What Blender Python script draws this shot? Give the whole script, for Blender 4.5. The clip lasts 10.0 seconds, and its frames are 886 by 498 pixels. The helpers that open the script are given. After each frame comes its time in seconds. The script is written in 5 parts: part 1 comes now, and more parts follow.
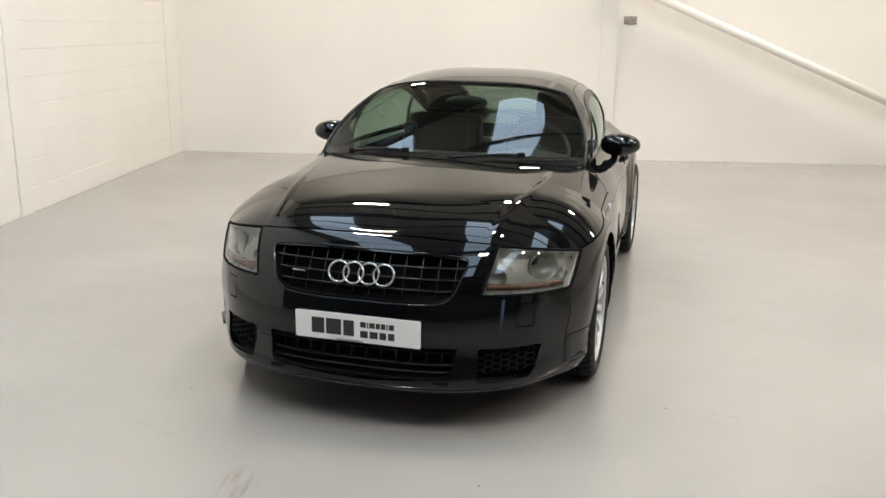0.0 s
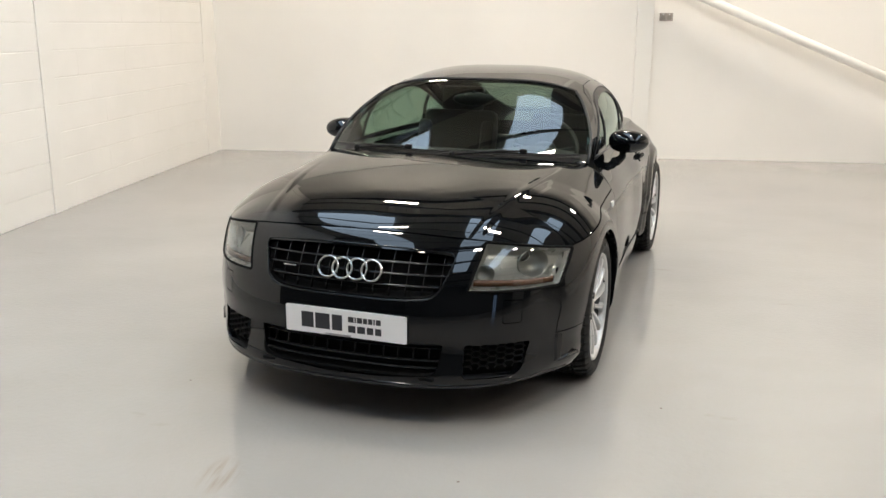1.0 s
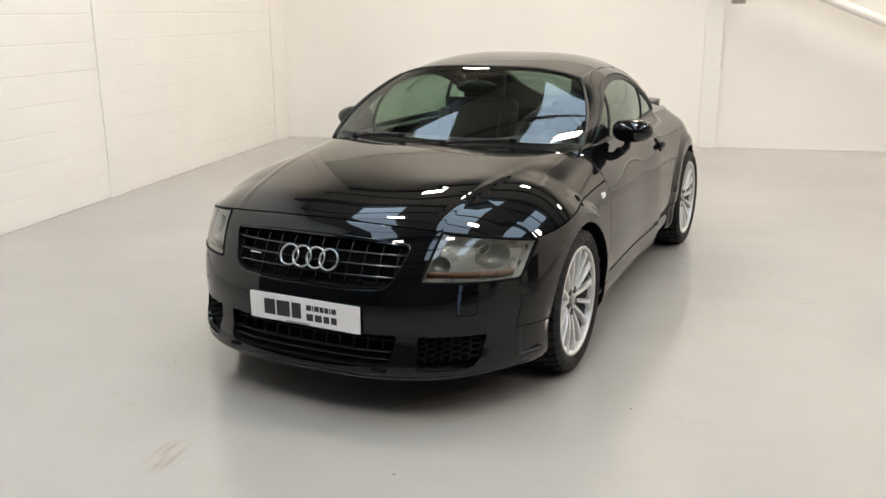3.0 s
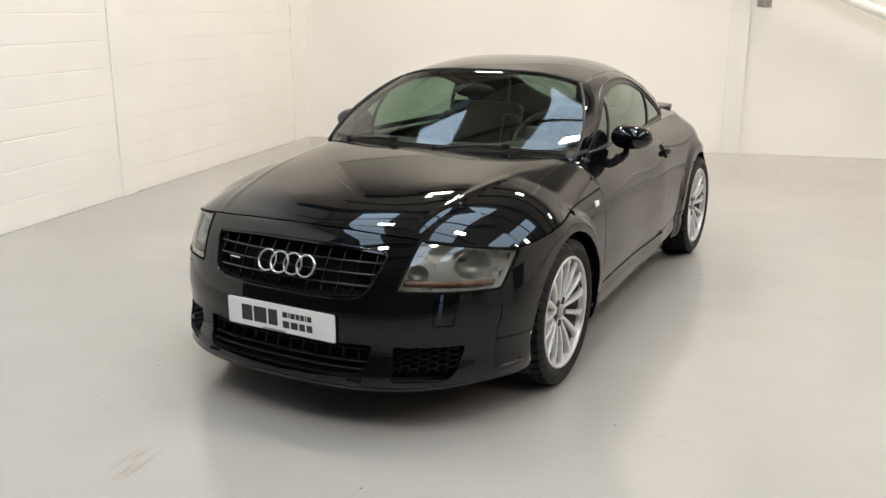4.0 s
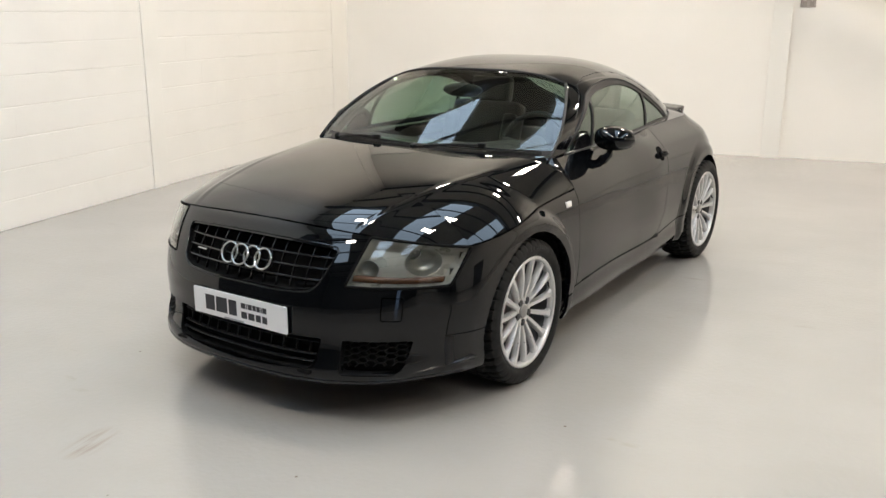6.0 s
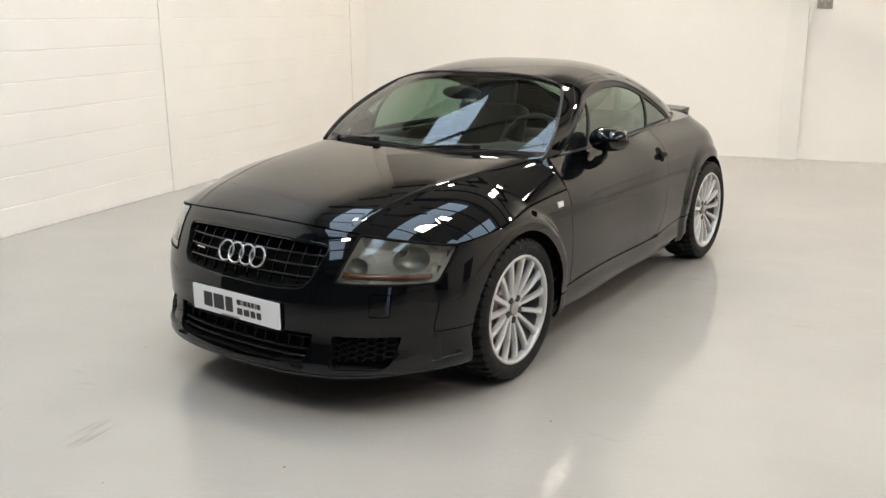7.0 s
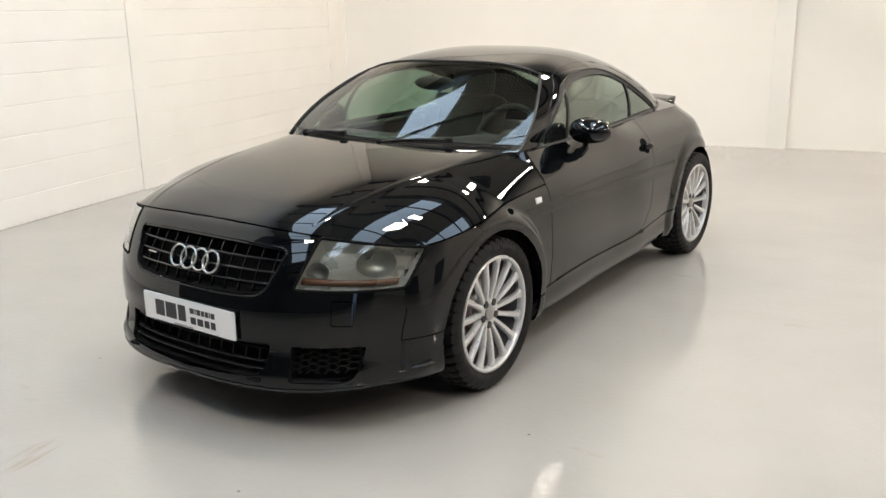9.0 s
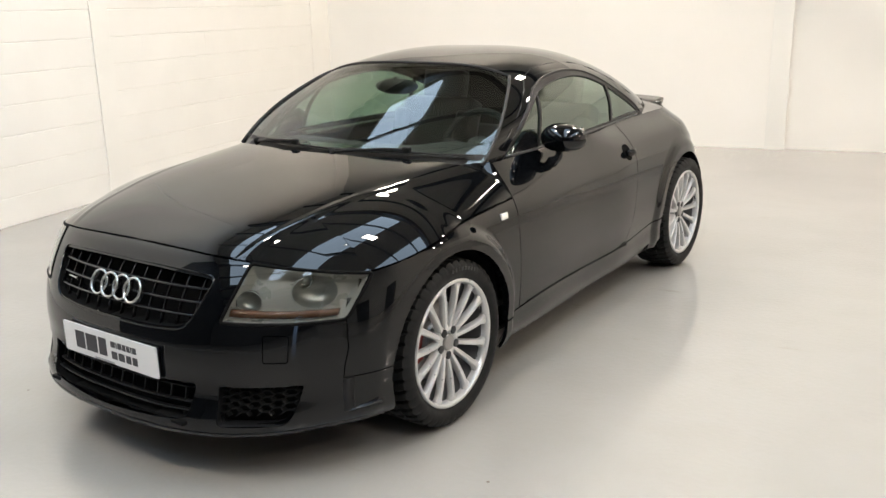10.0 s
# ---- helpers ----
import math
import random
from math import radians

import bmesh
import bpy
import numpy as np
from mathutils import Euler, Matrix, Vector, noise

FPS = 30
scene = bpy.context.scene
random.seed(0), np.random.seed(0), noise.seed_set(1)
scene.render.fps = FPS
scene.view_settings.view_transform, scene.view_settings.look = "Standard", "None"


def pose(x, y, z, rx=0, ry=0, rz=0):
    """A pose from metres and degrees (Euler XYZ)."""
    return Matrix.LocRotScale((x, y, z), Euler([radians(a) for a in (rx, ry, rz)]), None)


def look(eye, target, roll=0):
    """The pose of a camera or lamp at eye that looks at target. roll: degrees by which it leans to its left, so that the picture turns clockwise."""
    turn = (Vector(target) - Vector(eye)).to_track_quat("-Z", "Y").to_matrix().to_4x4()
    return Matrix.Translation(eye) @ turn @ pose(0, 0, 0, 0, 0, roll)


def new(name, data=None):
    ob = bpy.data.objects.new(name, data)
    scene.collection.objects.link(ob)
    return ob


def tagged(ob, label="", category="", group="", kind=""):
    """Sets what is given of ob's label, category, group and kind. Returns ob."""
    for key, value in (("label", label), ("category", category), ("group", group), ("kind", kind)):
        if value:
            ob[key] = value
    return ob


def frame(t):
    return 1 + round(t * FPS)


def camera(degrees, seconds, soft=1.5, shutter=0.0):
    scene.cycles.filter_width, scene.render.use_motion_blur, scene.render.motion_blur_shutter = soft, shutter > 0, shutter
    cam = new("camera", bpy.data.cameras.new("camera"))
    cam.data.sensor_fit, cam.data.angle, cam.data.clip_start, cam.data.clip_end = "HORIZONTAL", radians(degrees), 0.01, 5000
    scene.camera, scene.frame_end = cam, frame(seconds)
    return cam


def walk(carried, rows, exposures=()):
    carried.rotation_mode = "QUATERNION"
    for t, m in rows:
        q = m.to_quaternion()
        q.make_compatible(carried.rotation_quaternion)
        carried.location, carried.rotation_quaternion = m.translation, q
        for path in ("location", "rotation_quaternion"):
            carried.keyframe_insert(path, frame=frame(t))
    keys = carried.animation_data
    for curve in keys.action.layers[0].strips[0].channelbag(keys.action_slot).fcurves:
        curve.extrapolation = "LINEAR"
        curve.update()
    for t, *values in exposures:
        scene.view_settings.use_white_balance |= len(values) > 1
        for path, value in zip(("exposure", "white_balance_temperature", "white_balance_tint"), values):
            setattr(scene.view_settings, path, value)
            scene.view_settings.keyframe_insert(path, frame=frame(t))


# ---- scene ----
cam = camera(53.3, 10.0)
PATH = [
    (0, (1.204, -3.892, 1.568), (0.677, -2.027, 1.074), 0.8),
    (0.5, (1.364, -3.89, 1.563), (0.767, -2.045, 1.073), 0.5),
    (1, (1.448, -3.817, 1.554), (0.806, -1.989, 1.059), 0.3),
    (1.5, (1.542, -3.686, 1.556), (0.857, -1.877, 1.049), 0.4),
    (2, (1.707, -3.617, 1.558), (0.95, -1.839, 1.041), 0.3),
    (2.5, (1.885, -3.611, 1.557), (1.061, -1.865, 1.037), -0.3),
    (4, (2.117, -3.371, 1.564), (1.183, -1.682, 1.042), -0.1),
    (4.5, (2.297, -3.36, 1.568), (1.306, -1.699, 1.057), -0.2),
    (5, (2.395, -3.318, 1.563), (1.365, -1.68, 1.058), -0.3),
    (5.5, (2.439, -3.224, 1.564), (1.395, -1.598, 1.047), -0.0),
    (7, (2.715, -3.147, 1.567), (1.585, -1.58, 1.052), -0.4),
    (7.5, (2.739, -3.149, 1.564), (1.603, -1.584, 1.054), -0.6),
    (8, (2.758, -3.15, 1.561), (1.623, -1.584, 1.054), -0.5),
    (8.5, (2.74, -3.084, 1.55), (1.608, -1.517, 1.036), -0.4),
    (9, (2.637, -2.892, 1.531), (1.526, -1.316, 1.001), -1.0),
    (9.5, (2.578, -2.733, 1.528), (1.486, -1.143, 0.997), -1.7),
    (10, (2.582, -2.49, 1.523), (1.465, -0.919, 0.988), -1.4),
]
walk(cam, [(t, look(eye, target, roll)) for t, eye, target, roll in PATH],
     exposures=[(0.0, 0.36), (2.5, 0.38), (5.5, 0.40), (8.5, 0.40), (9.0, 0.49), (9.5, 0.51), (10.0, 0.58)])

# ---- frames of reference: the car stands on the axes, nose towards -y; the room is turned by ROOM degrees
ROOM = 13.0
RM = pose(0, 0, 0, 0, 0, ROOM)
WALL_LEFT, WALL_BACK, WALL_RIGHT, WALL_FRONT, CEIL = -3.46, 6.66, 11.5, -10.0, 5.7

# ---- world and lights ----
world = bpy.data.worlds.new("world")
scene.world = world
world.use_nodes = True
world.node_tree.nodes["Background"].inputs[0].default_value = (0.75, 0.85, 1.0, 1)
world.node_tree.nodes["Background"].inputs[1].default_value = 0.3


# ---- materials ----
def material(name, color=(0.8, 0.8, 0.8), rough=0.5, metal=0.0, **extra):
    m = bpy.data.materials.new(name)
    m.use_nodes = True
    b = m.node_tree.nodes["Principled BSDF"]
    b.inputs["Base Color"].default_value = (*color, 1)
    b.inputs["Roughness"].default_value = rough
    b.inputs["Metallic"].default_value = metal
    for key, value in extra.items():
        b.inputs[key.replace("_", " ")].default_value = value
    return m


def tree(m):
    return m.node_tree.nodes, m.node_tree.links, m.node_tree.nodes["Principled BSDF"]


def mottle(m, color_a, color_b, scale, detail=6.0, lo=0.35, hi=0.65, coords="Object", world_space=False):
    """Base colour that wanders between two colours."""
    n, l, b = tree(m)
    tc, no, ra = n.new("ShaderNodeTexCoord"), n.new("ShaderNodeTexNoise"), n.new("ShaderNodeValToRGB")
    no.inputs["Scale"].default_value, no.inputs["Detail"].default_value = scale, detail
    ra.color_ramp.elements[0].position, ra.color_ramp.elements[1].position = lo, hi
    ra.color_ramp.elements[0].color, ra.color_ramp.elements[1].color = (*color_a, 1), (*color_b, 1)
    l.new(n.new("ShaderNodeNewGeometry").outputs["Position"] if world_space else tc.outputs[coords], no.inputs["Vector"])
    l.new(no.outputs["Fac"], ra.inputs["Fac"])
    l.new(ra.outputs["Color"], b.inputs["Base Color"])
    return m


def bumpy(m, scale, strength, distance=0.002, detail=4.0, world_space=False):
    n, l, b = tree(m)
    tc, no, bu = n.new("ShaderNodeTexCoord"), n.new("ShaderNodeTexNoise"), n.new("ShaderNodeBump")
    no.inputs["Scale"].default_value, no.inputs["Detail"].default_value = scale, detail
    bu.inputs["Strength"].default_value, bu.inputs["Distance"].default_value = strength, distance
    l.new(n.new("ShaderNodeNewGeometry").outputs["Position"] if world_space else tc.outputs["Object"], no.inputs["Vector"])
    l.new(no.outputs["Fac"], bu.inputs["Height"])
    l.new(bu.outputs["Normal"], b.inputs["Normal"])
    return m


def rough_noise(m, scale, lo, hi, detail=4.0, world_space=False):
    n, l, b = tree(m)
    tc, no, mr = n.new("ShaderNodeTexCoord"), n.new("ShaderNodeTexNoise"), n.new("ShaderNodeMapRange")
    no.inputs["Scale"].default_value, no.inputs["Detail"].default_value = scale, detail
    mr.inputs["From Min"].default_value, mr.inputs["From Max"].default_value = 0.3, 0.7
    mr.inputs["To Min"].default_value, mr.inputs["To Max"].default_value = lo, hi
    l.new(n.new("ShaderNodeNewGeometry").outputs["Position"] if world_space else tc.outputs["Object"], no.inputs["Vector"])
    l.new(no.outputs["Fac"], mr.inputs["Value"])
    l.new(mr.outputs["Result"], b.inputs["Roughness"])
    return m


def glass(name, tint, ior=1.5, rough=0.0, faces=1.8, sheen=(1, 1, 1)):
    """A thin pane: a tinted see-through sheet with a glossy face."""
    m = bpy.data.materials.new(name)
    m.use_nodes = True
    n, l = m.node_tree.nodes, m.node_tree.links
    n.remove(n["Principled BSDF"])
    tr, gl, lw, mx = n.new("ShaderNodeBsdfTransparent"), n.new("ShaderNodeBsdfGlossy"), n.new("ShaderNodeLayerWeight"), n.new("ShaderNodeMixShader")
    po, ma = n.new("ShaderNodeMath"), n.new("ShaderNodeMath")
    po.operation, ma.operation = "POWER", "MULTIPLY_ADD"
    f0 = ((ior - 1) / (ior + 1)) ** 2 * faces
    lw.inputs["Blend"].default_value, po.inputs[1].default_value = 0.5, 5.0
    ma.inputs[1].default_value, ma.inputs[2].default_value = 1 - f0, f0
    tr.inputs["Color"].default_value = (*tint, 1)
    gl.inputs["Roughness"].default_value = rough
    gl.inputs["Color"].default_value = (*sheen, 1)
    l.new(lw.outputs["Facing"], po.inputs[0])
    l.new(po.outputs[0], ma.inputs[0])
    l.new(ma.outputs[0], mx.inputs["Fac"])
    l.new(tr.outputs[0], mx.inputs[1])
    l.new(gl.outputs[0], mx.inputs[2])
    l.new(mx.outputs[0], n["Material Output"].inputs["Surface"])
    return m


def glow(name, color, strength):
    m = bpy.data.materials.new(name)
    m.use_nodes = True
    n, l = m.node_tree.nodes, m.node_tree.links
    n.remove(n["Principled BSDF"])
    e = n.new("ShaderNodeEmission")
    e.inputs["Color"].default_value, e.inputs["Strength"].default_value = (*color, 1), strength
    l.new(e.outputs[0], n["Material Output"].inputs["Surface"])
    return m


PAINT = rough_noise(material("black_paint", (0.0020, 0.0024, 0.0030), 0.02, Specular_IOR_Level=0.48), 3.0, 0.008, 0.02)
TRIM = bumpy(material("black_plastic", (0.010, 0.010, 0.011), 0.55, Specular_IOR_Level=0.3), 900, 0.15, 0.0005)
GLOSSTRIM = material("gloss_black_plastic", (0.008, 0.008, 0.009), 0.12)
LINER = material("wheel_liner", (0.003, 0.003, 0.003), 0.95, Specular_IOR_Level=0.15)
RUBBER = rough_noise(mottle(material("tyre_rubber", (0.017, 0.017, 0.017), 0.7, Specular_IOR_Level=0.25), (0.005, 0.005, 0.005), (0.008, 0.008, 0.0078), 9), 30, 0.55, 0.7)
SEAL = material("rubber_seal", (0.008, 0.008, 0.008), 0.5)
SILVER = rough_noise(material("silver_wheel_paint", (0.60, 0.60, 0.595), 0.3, 0.55), 12, 0.26, 0.38)
CHROME = material("chrome", (0.85, 0.85, 0.86), 0.06, 1.0)
STEEL = bumpy(rough_noise(material("brake_steel", (0.32, 0.31, 0.30), 0.4, 1.0), 60, 0.3, 0.5), 200, 0.2, 0.0005)
CALIPER = material("red_caliper_paint", (0.28, 0.02, 0.012), 0.35)
PLATE = material("white_plate", (0.78, 0.78, 0.78), 0.25)
INK = material("dark_print", (0.02, 0.02, 0.025), 0.4)
AMBER = material("amber_lens", (0.090, 0.038, 0.017), 0.25)
LAMPGREY = rough_noise(material("lamp_housing", (0.30, 0.297, 0.272), 0.3, 0.35), 20, 0.24, 0.36)
REFLECTOR = material("lamp_reflector", (0.30, 0.305, 0.285), 0.36, 0.8)
EMBLEM = material("aged_chrome", (0.60, 0.60, 0.58), 0.10, 1.0)
LENS = glass("lamp_lens", (0.80, 0.82, 0.80), 1.5)
SCREEN = glass("windscreen_glass", (0.62, 0.74, 0.64), 1.52)
REARGLASS = glass("dark_rear_glass", (0.30, 0.36, 0.32), 1.52)
SIDEGLASS = glass("side_glass", (0.34, 0.47, 0.40), 1.52, 0.0, 4.0, (0.88, 1.0, 0.93))
SATIN = material("satin_black_trim", (0.006, 0.006, 0.006), 0.38, Specular_IOR_Level=0.3)
WIPER = material("wiper_black", (0.004, 0.004, 0.004), 0.5, Specular_IOR_Level=0.2)
CABIN = rough_noise(mottle(material("dark_cabin_trim", (0.02, 0.02, 0.02), 0.7), (0.009, 0.009, 0.009), (0.017, 0.017, 0.017), 14), 30, 0.6, 0.8)
LEATHER = bumpy(mottle(material("black_leather", (0.02, 0.02, 0.02), 0.45), (0.004, 0.004, 0.004), (0.008, 0.008, 0.0078), 10), 160, 0.3, 0.001)
INDICATOR = material("clear_indicator", (0.7, 0.7, 0.68), 0.15)

WALLPAINT = bumpy(rough_noise(mottle(material("white_wall_paint", (0.8, 0.78, 0.73), 0.6), (0.83, 0.805, 0.755), (0.865, 0.84, 0.79), 0.7), 2.0, 0.5, 0.7), 220, 0.25, 0.0015)
BLOCKPAINT = bumpy(rough_noise(mottle(material("painted_block", (0.8, 0.78, 0.73), 0.55), (0.765, 0.745, 0.70), (0.795, 0.774, 0.729), 1.7, world_space=True), 6.0, 0.5, 0.65, world_space=True), 130, 0.4, 0.003, 8, True)
FLOORPAINT = rough_noise(material("grey_epoxy_floor", (0.36, 0.352, 0.336), 0.07, Specular_IOR_Level=0.85), 1.1, 0.05, 0.08, 8)


def floor_colour(m):
    """Pale grey with cloudy patches, faint long scuffs and a few specks."""
    n, l, b = tree(m)
    tc = n.new("ShaderNodeTexCoord")

    def ramp(scale, detail, p0, p1, c0, c1, stretch=None, kind="ShaderNodeTexNoise"):
        no, ra = n.new(kind), n.new("ShaderNodeValToRGB")
        no.inputs["Scale"].default_value = scale
        if kind == "ShaderNodeTexNoise":
            no.inputs["Detail"].default_value = detail
        source = tc.outputs["Object"]
        if stretch:
            mp = n.new("ShaderNodeMapping")
            mp.inputs["Scale"].default_value, mp.inputs["Rotation"].default_value = stretch, (0, 0, 0.9)
            l.new(source, mp.inputs["Vector"])
            source = mp.outputs["Vector"]
        l.new(source, no.inputs["Vector"])
        ra.color_ramp.elements[0].position, ra.color_ramp.elements[1].position = p0, p1
        ra.color_ramp.elements[0].color, ra.color_ramp.elements[1].color = (*c0, 1), (*c1, 1)
        l.new(no.outputs["Fac" if kind == "ShaderNodeTexNoise" else "Distance"], ra.inputs["Fac"])
        return ra.outputs["Color"]

    def times(a, c):
        mx = n.new("ShaderNodeMix")
        mx.data_type, mx.blend_type = "RGBA", "MULTIPLY"
        mx.inputs[0].default_value = 1.0
        l.new(a, mx.inputs[6])
        l.new(c, mx.inputs[7])
        return mx.outputs[2]

    cloud = ramp(0.7, 5, 0.35, 0.65, (0.320, 0.306, 0.288), (0.356, 0.341, 0.320))
    drag = ramp(3.0, 9, 0.36, 0.55, (0.985, 0.983, 0.978), (1, 1, 1), (0.6, 1.5, 1))
    scuff = ramp(5.0, 12, 0.22, 0.30, (0.90, 0.88, 0.85), (1, 1, 1), (0.6, 1.7, 1))
    speck = ramp(2.3, 0, 0.010, 0.016, (0.5, 0.42, 0.38), (1, 1, 1), None, "ShaderNodeTexVoronoi")
    # one brownish tyre scuff ahead of the car
    near, turn, wide, fine = n.new("ShaderNodeVectorMath"), n.new("ShaderNodeMapping"), n.new("ShaderNodeMapping"), n.new("ShaderNodeMapping")
    near.operation = "SUBTRACT"
    near.inputs[1].default_value = (-0.232, -1.405, 0.0)
    turn.inputs["Rotation"].default_value = (0, 0, -0.21)
    wide.inputs["Scale"].default_value, fine.inputs["Scale"].default_value = (1 / 0.085, 1 / 0.15, 1), (45, 4, 1)
    l.new(n.new("ShaderNodeNewGeometry").outputs["Position"], near.inputs[0])
    l.new(near.outputs["Vector"], turn.inputs["Vector"])
    l.new(turn.outputs["Vector"], wide.inputs["Vector"])
    l.new(turn.outputs["Vector"], fine.inputs["Vector"])
    size, fade, grain, lines, both = n.new("ShaderNodeVectorMath"), n.new("ShaderNodeMapRange"), n.new("ShaderNodeTexNoise"), n.new("ShaderNodeMapRange"), n.new("ShaderNodeMath")
    size.operation, both.operation = "LENGTH", "MULTIPLY"
    l.new(wide.outputs["Vector"], size.inputs[0])
    l.new(size.outputs["Value"], fade.inputs["Value"])
    fade.inputs["From Min"].default_value, fade.inputs["From Max"].default_value = 0.45, 1.0
    fade.inputs["To Min"].default_value, fade.inputs["To Max"].default_value = 1.0, 0.0
    grain.inputs["Scale"].default_value, grain.inputs["Detail"].default_value = 1.0, 3.0
    l.new(fine.outputs["Vector"], grain.inputs["Vector"])
    l.new(grain.outputs["Fac"], lines.inputs["Value"])
    lines.inputs["From Min"].default_value, lines.inputs["From Max"].default_value = 0.42, 0.66
    l.new(fade.outputs["Result"], both.inputs[0])
    l.new(lines.outputs["Result"], both.inputs[1])
    mark = n.new("ShaderNodeMix")
    mark.data_type = "RGBA"
    mark.inputs[6].default_value, mark.inputs[7].default_value = (1, 1, 1, 1), (0.84, 0.765, 0.735, 1)
    l.new(both.outputs[0], mark.inputs[0])
    l.new(times(times(times(times(cloud, drag), scuff), speck), mark.outputs[2]), b.inputs["Base Color"])


floor_colour(FLOORPAINT)
bumpy(FLOORPAINT, 38.0, 0.25, 0.004, 2)
STEELWHITE = rough_noise(material("white_steel_paint", (0.8, 0.785, 0.74), 0.35), 8, 0.3, 0.45)
ROOFSHEET = mottle(material("roof_sheet", (0.4, 0.39, 0.36), 0.6), (0.38, 0.37, 0.335), (0.44, 0.43, 0.39), 0.8)
PURLIN = material("purlin_steel", (0.04, 0.038, 0.035), 0.5)
UPPER = mottle(material("upper_cladding_sheet", (0.21, 0.2, 0.175), 0.6), (0.52, 0.51, 0.475), (0.58, 0.57, 0.53), 0.8)
ROOFLIGHT = glow("rooflight_sheet", (0.62, 0.80, 1.0), 3.5)
DAYLIGHT = glow("daylight_glazing", (0.45, 0.65, 1.0), 1.6)
CLADDING = mottle(material("grey_cladding", (0.5, 0.485, 0.45), 0.6), (0.74, 0.72, 0.68), (0.80, 0.78, 0.735), 0.8)
# for surfaces out of view, kept dark for what the paint reflects
UNSEEN_DARK = rough_noise(mottle(material("unseen_dark_surface", (0.05, 0.052, 0.056), 0.5), (0.042, 0.044, 0.048), (0.06, 0.062, 0.066), 1.5), 5, 0.4, 0.6)
LEDPANEL = glow("led_panel", (1.0, 0.890, 0.768), 131.0)
BRUSHED = rough_noise(material("brushed_steel_plate", (0.42, 0.38, 0.34), 0.35, 0.8), 90, 0.3, 0.45)


# ---- small tools ----
def mesh_of(name, bm, mat, smooth=True):
    me = bpy.data.meshes.new(name)
    if smooth:
        for f in bm.faces:
            f.smooth = True
    given = bm.verts.layers.float_vector.get("nrm")
    normals = [tuple(v[given]) for v in bm.verts] if given else None
    bm.to_mesh(me)
    bm.free()
    if normals:
        me.normals_split_custom_set_from_vertices(normals)
    me.materials.append(mat)
    return me


def part(name, bm, mat, parent=None, label="", smooth=True):
    ob = new(name, mesh_of(name, bm, mat, smooth))
    if parent is not None:
        ob.parent = parent
    return tagged(ob, label)


def piece(name, me, parent, m=None):
    ob = new(name, me)
    ob.parent = parent
    if m is not None:
        ob.matrix_basis = m
    return ob


def curve(*knots):
    """A smooth function through (x, y) pairs, flat beyond its ends."""
    xs, ys = np.array(knots[0::2], float), np.array(knots[1::2], float)
    h, d = np.diff(xs), np.diff(ys) / np.diff(xs)
    m = np.zeros(len(xs))
    for i in range(1, len(xs) - 1):
        m[i] = 0 if d[i - 1] * d[i] < 0 else (d[i - 1] * h[i] + d[i] * h[i - 1]) / (h[i] + h[i - 1])
    m[0], m[-1] = d[0], d[-1]

    def f(x):
        if x <= xs[0]:
            return float(ys[0])
        if x >= xs[-1]:
            return float(ys[-1])
        i = int(np.searchsorted(xs, x)) - 1
        u = (x - xs[i]) / h[i]
        return float((1 + 2 * u) * (1 - u) ** 2 * ys[i] + u * (1 - u) ** 2 * h[i] * m[i] + u * u * (3 - 2 * u) * ys[i + 1] + u * u * (u - 1) * h[i] * m[i + 1])
    return f


def smooth01(a, b, x):
    u = min(1.0, max(0.0, (x - a) / (b - a)))
    return u * u * (3 - 2 * u)


def box(bm, size, at=(0, 0, 0), bevel=0.0, turn=None, segments=2):
    """Adds a bevelled box to bm."""
    m = Matrix.Translation(at) @ (turn or Matrix()) @ Matrix.Diagonal((*size, 1))
    made = bmesh.ops.create_cube(bm, size=1, matrix=m)
    if bevel:
        edges = list({e for v in made["verts"] for e in v.link_edges})
        bmesh.ops.bevel(bm, geom=edges, offset=bevel, segments=segments, affect="EDGES", profile=0.7)
    return bm


def boxed(size, at=(0, 0, 0), bevel=0.0, turn=None, segments=2):
    return box(bmesh.new(), size, at, bevel, turn, segments)


def tube(bm, points, radius, sides=10, closed=False, flat=1.0):
    """A round bar along points; radius may be a function of the place 0..1."""
    pts = [Vector(p) for p in points]
    n, rings, side = len(pts), [], None
    for i, p in enumerate(pts):
        a = pts[i - 1] if i or closed else p
        b = pts[(i + 1) % n] if i < n - 1 or closed else p
        t = (b - a).normalized()
        if side is None:
            side = t.orthogonal().normalized()
        side = (side - t * side.dot(t)).normalized()
        up = t.cross(side)
        r = radius(i / max(1, n - 1)) if callable(radius) else radius
        rings.append([bm.verts.new(p + r * (side * math.cos(k * math.tau / sides) + flat * up * math.sin(k * math.tau / sides))) for k in range(sides)])
    for i in range(n if closed else n - 1):
        a, b = rings[i], rings[(i + 1) % n]
        for k in range(sides):
            bm.faces.new((a[k], a[(k + 1) % sides], b[(k + 1) % sides], b[k]))
    if not closed:
        bm.faces.new(rings[0][::-1])
        bm.faces.new(rings[-1])
    return bm


def lathe(bm, profile, segments=48, axis="x"):
    """Turns (axial, radial) pairs about the axis x through the origin."""
    rings = []
    for k in range(segments):
        a = k * math.tau / segments
        rings.append([bm.verts.new((u, r * math.cos(a), r * math.sin(a))) for u, r in profile])
    for k in range(segments):
        a, b = rings[k], rings[(k + 1) % segments]
        for i in range(len(profile) - 1):
            bm.faces.new((a[i], a[i + 1], b[i + 1], b[i]))
    bmesh.ops.remove_doubles(bm, verts=bm.verts, dist=1e-6)
    return bm


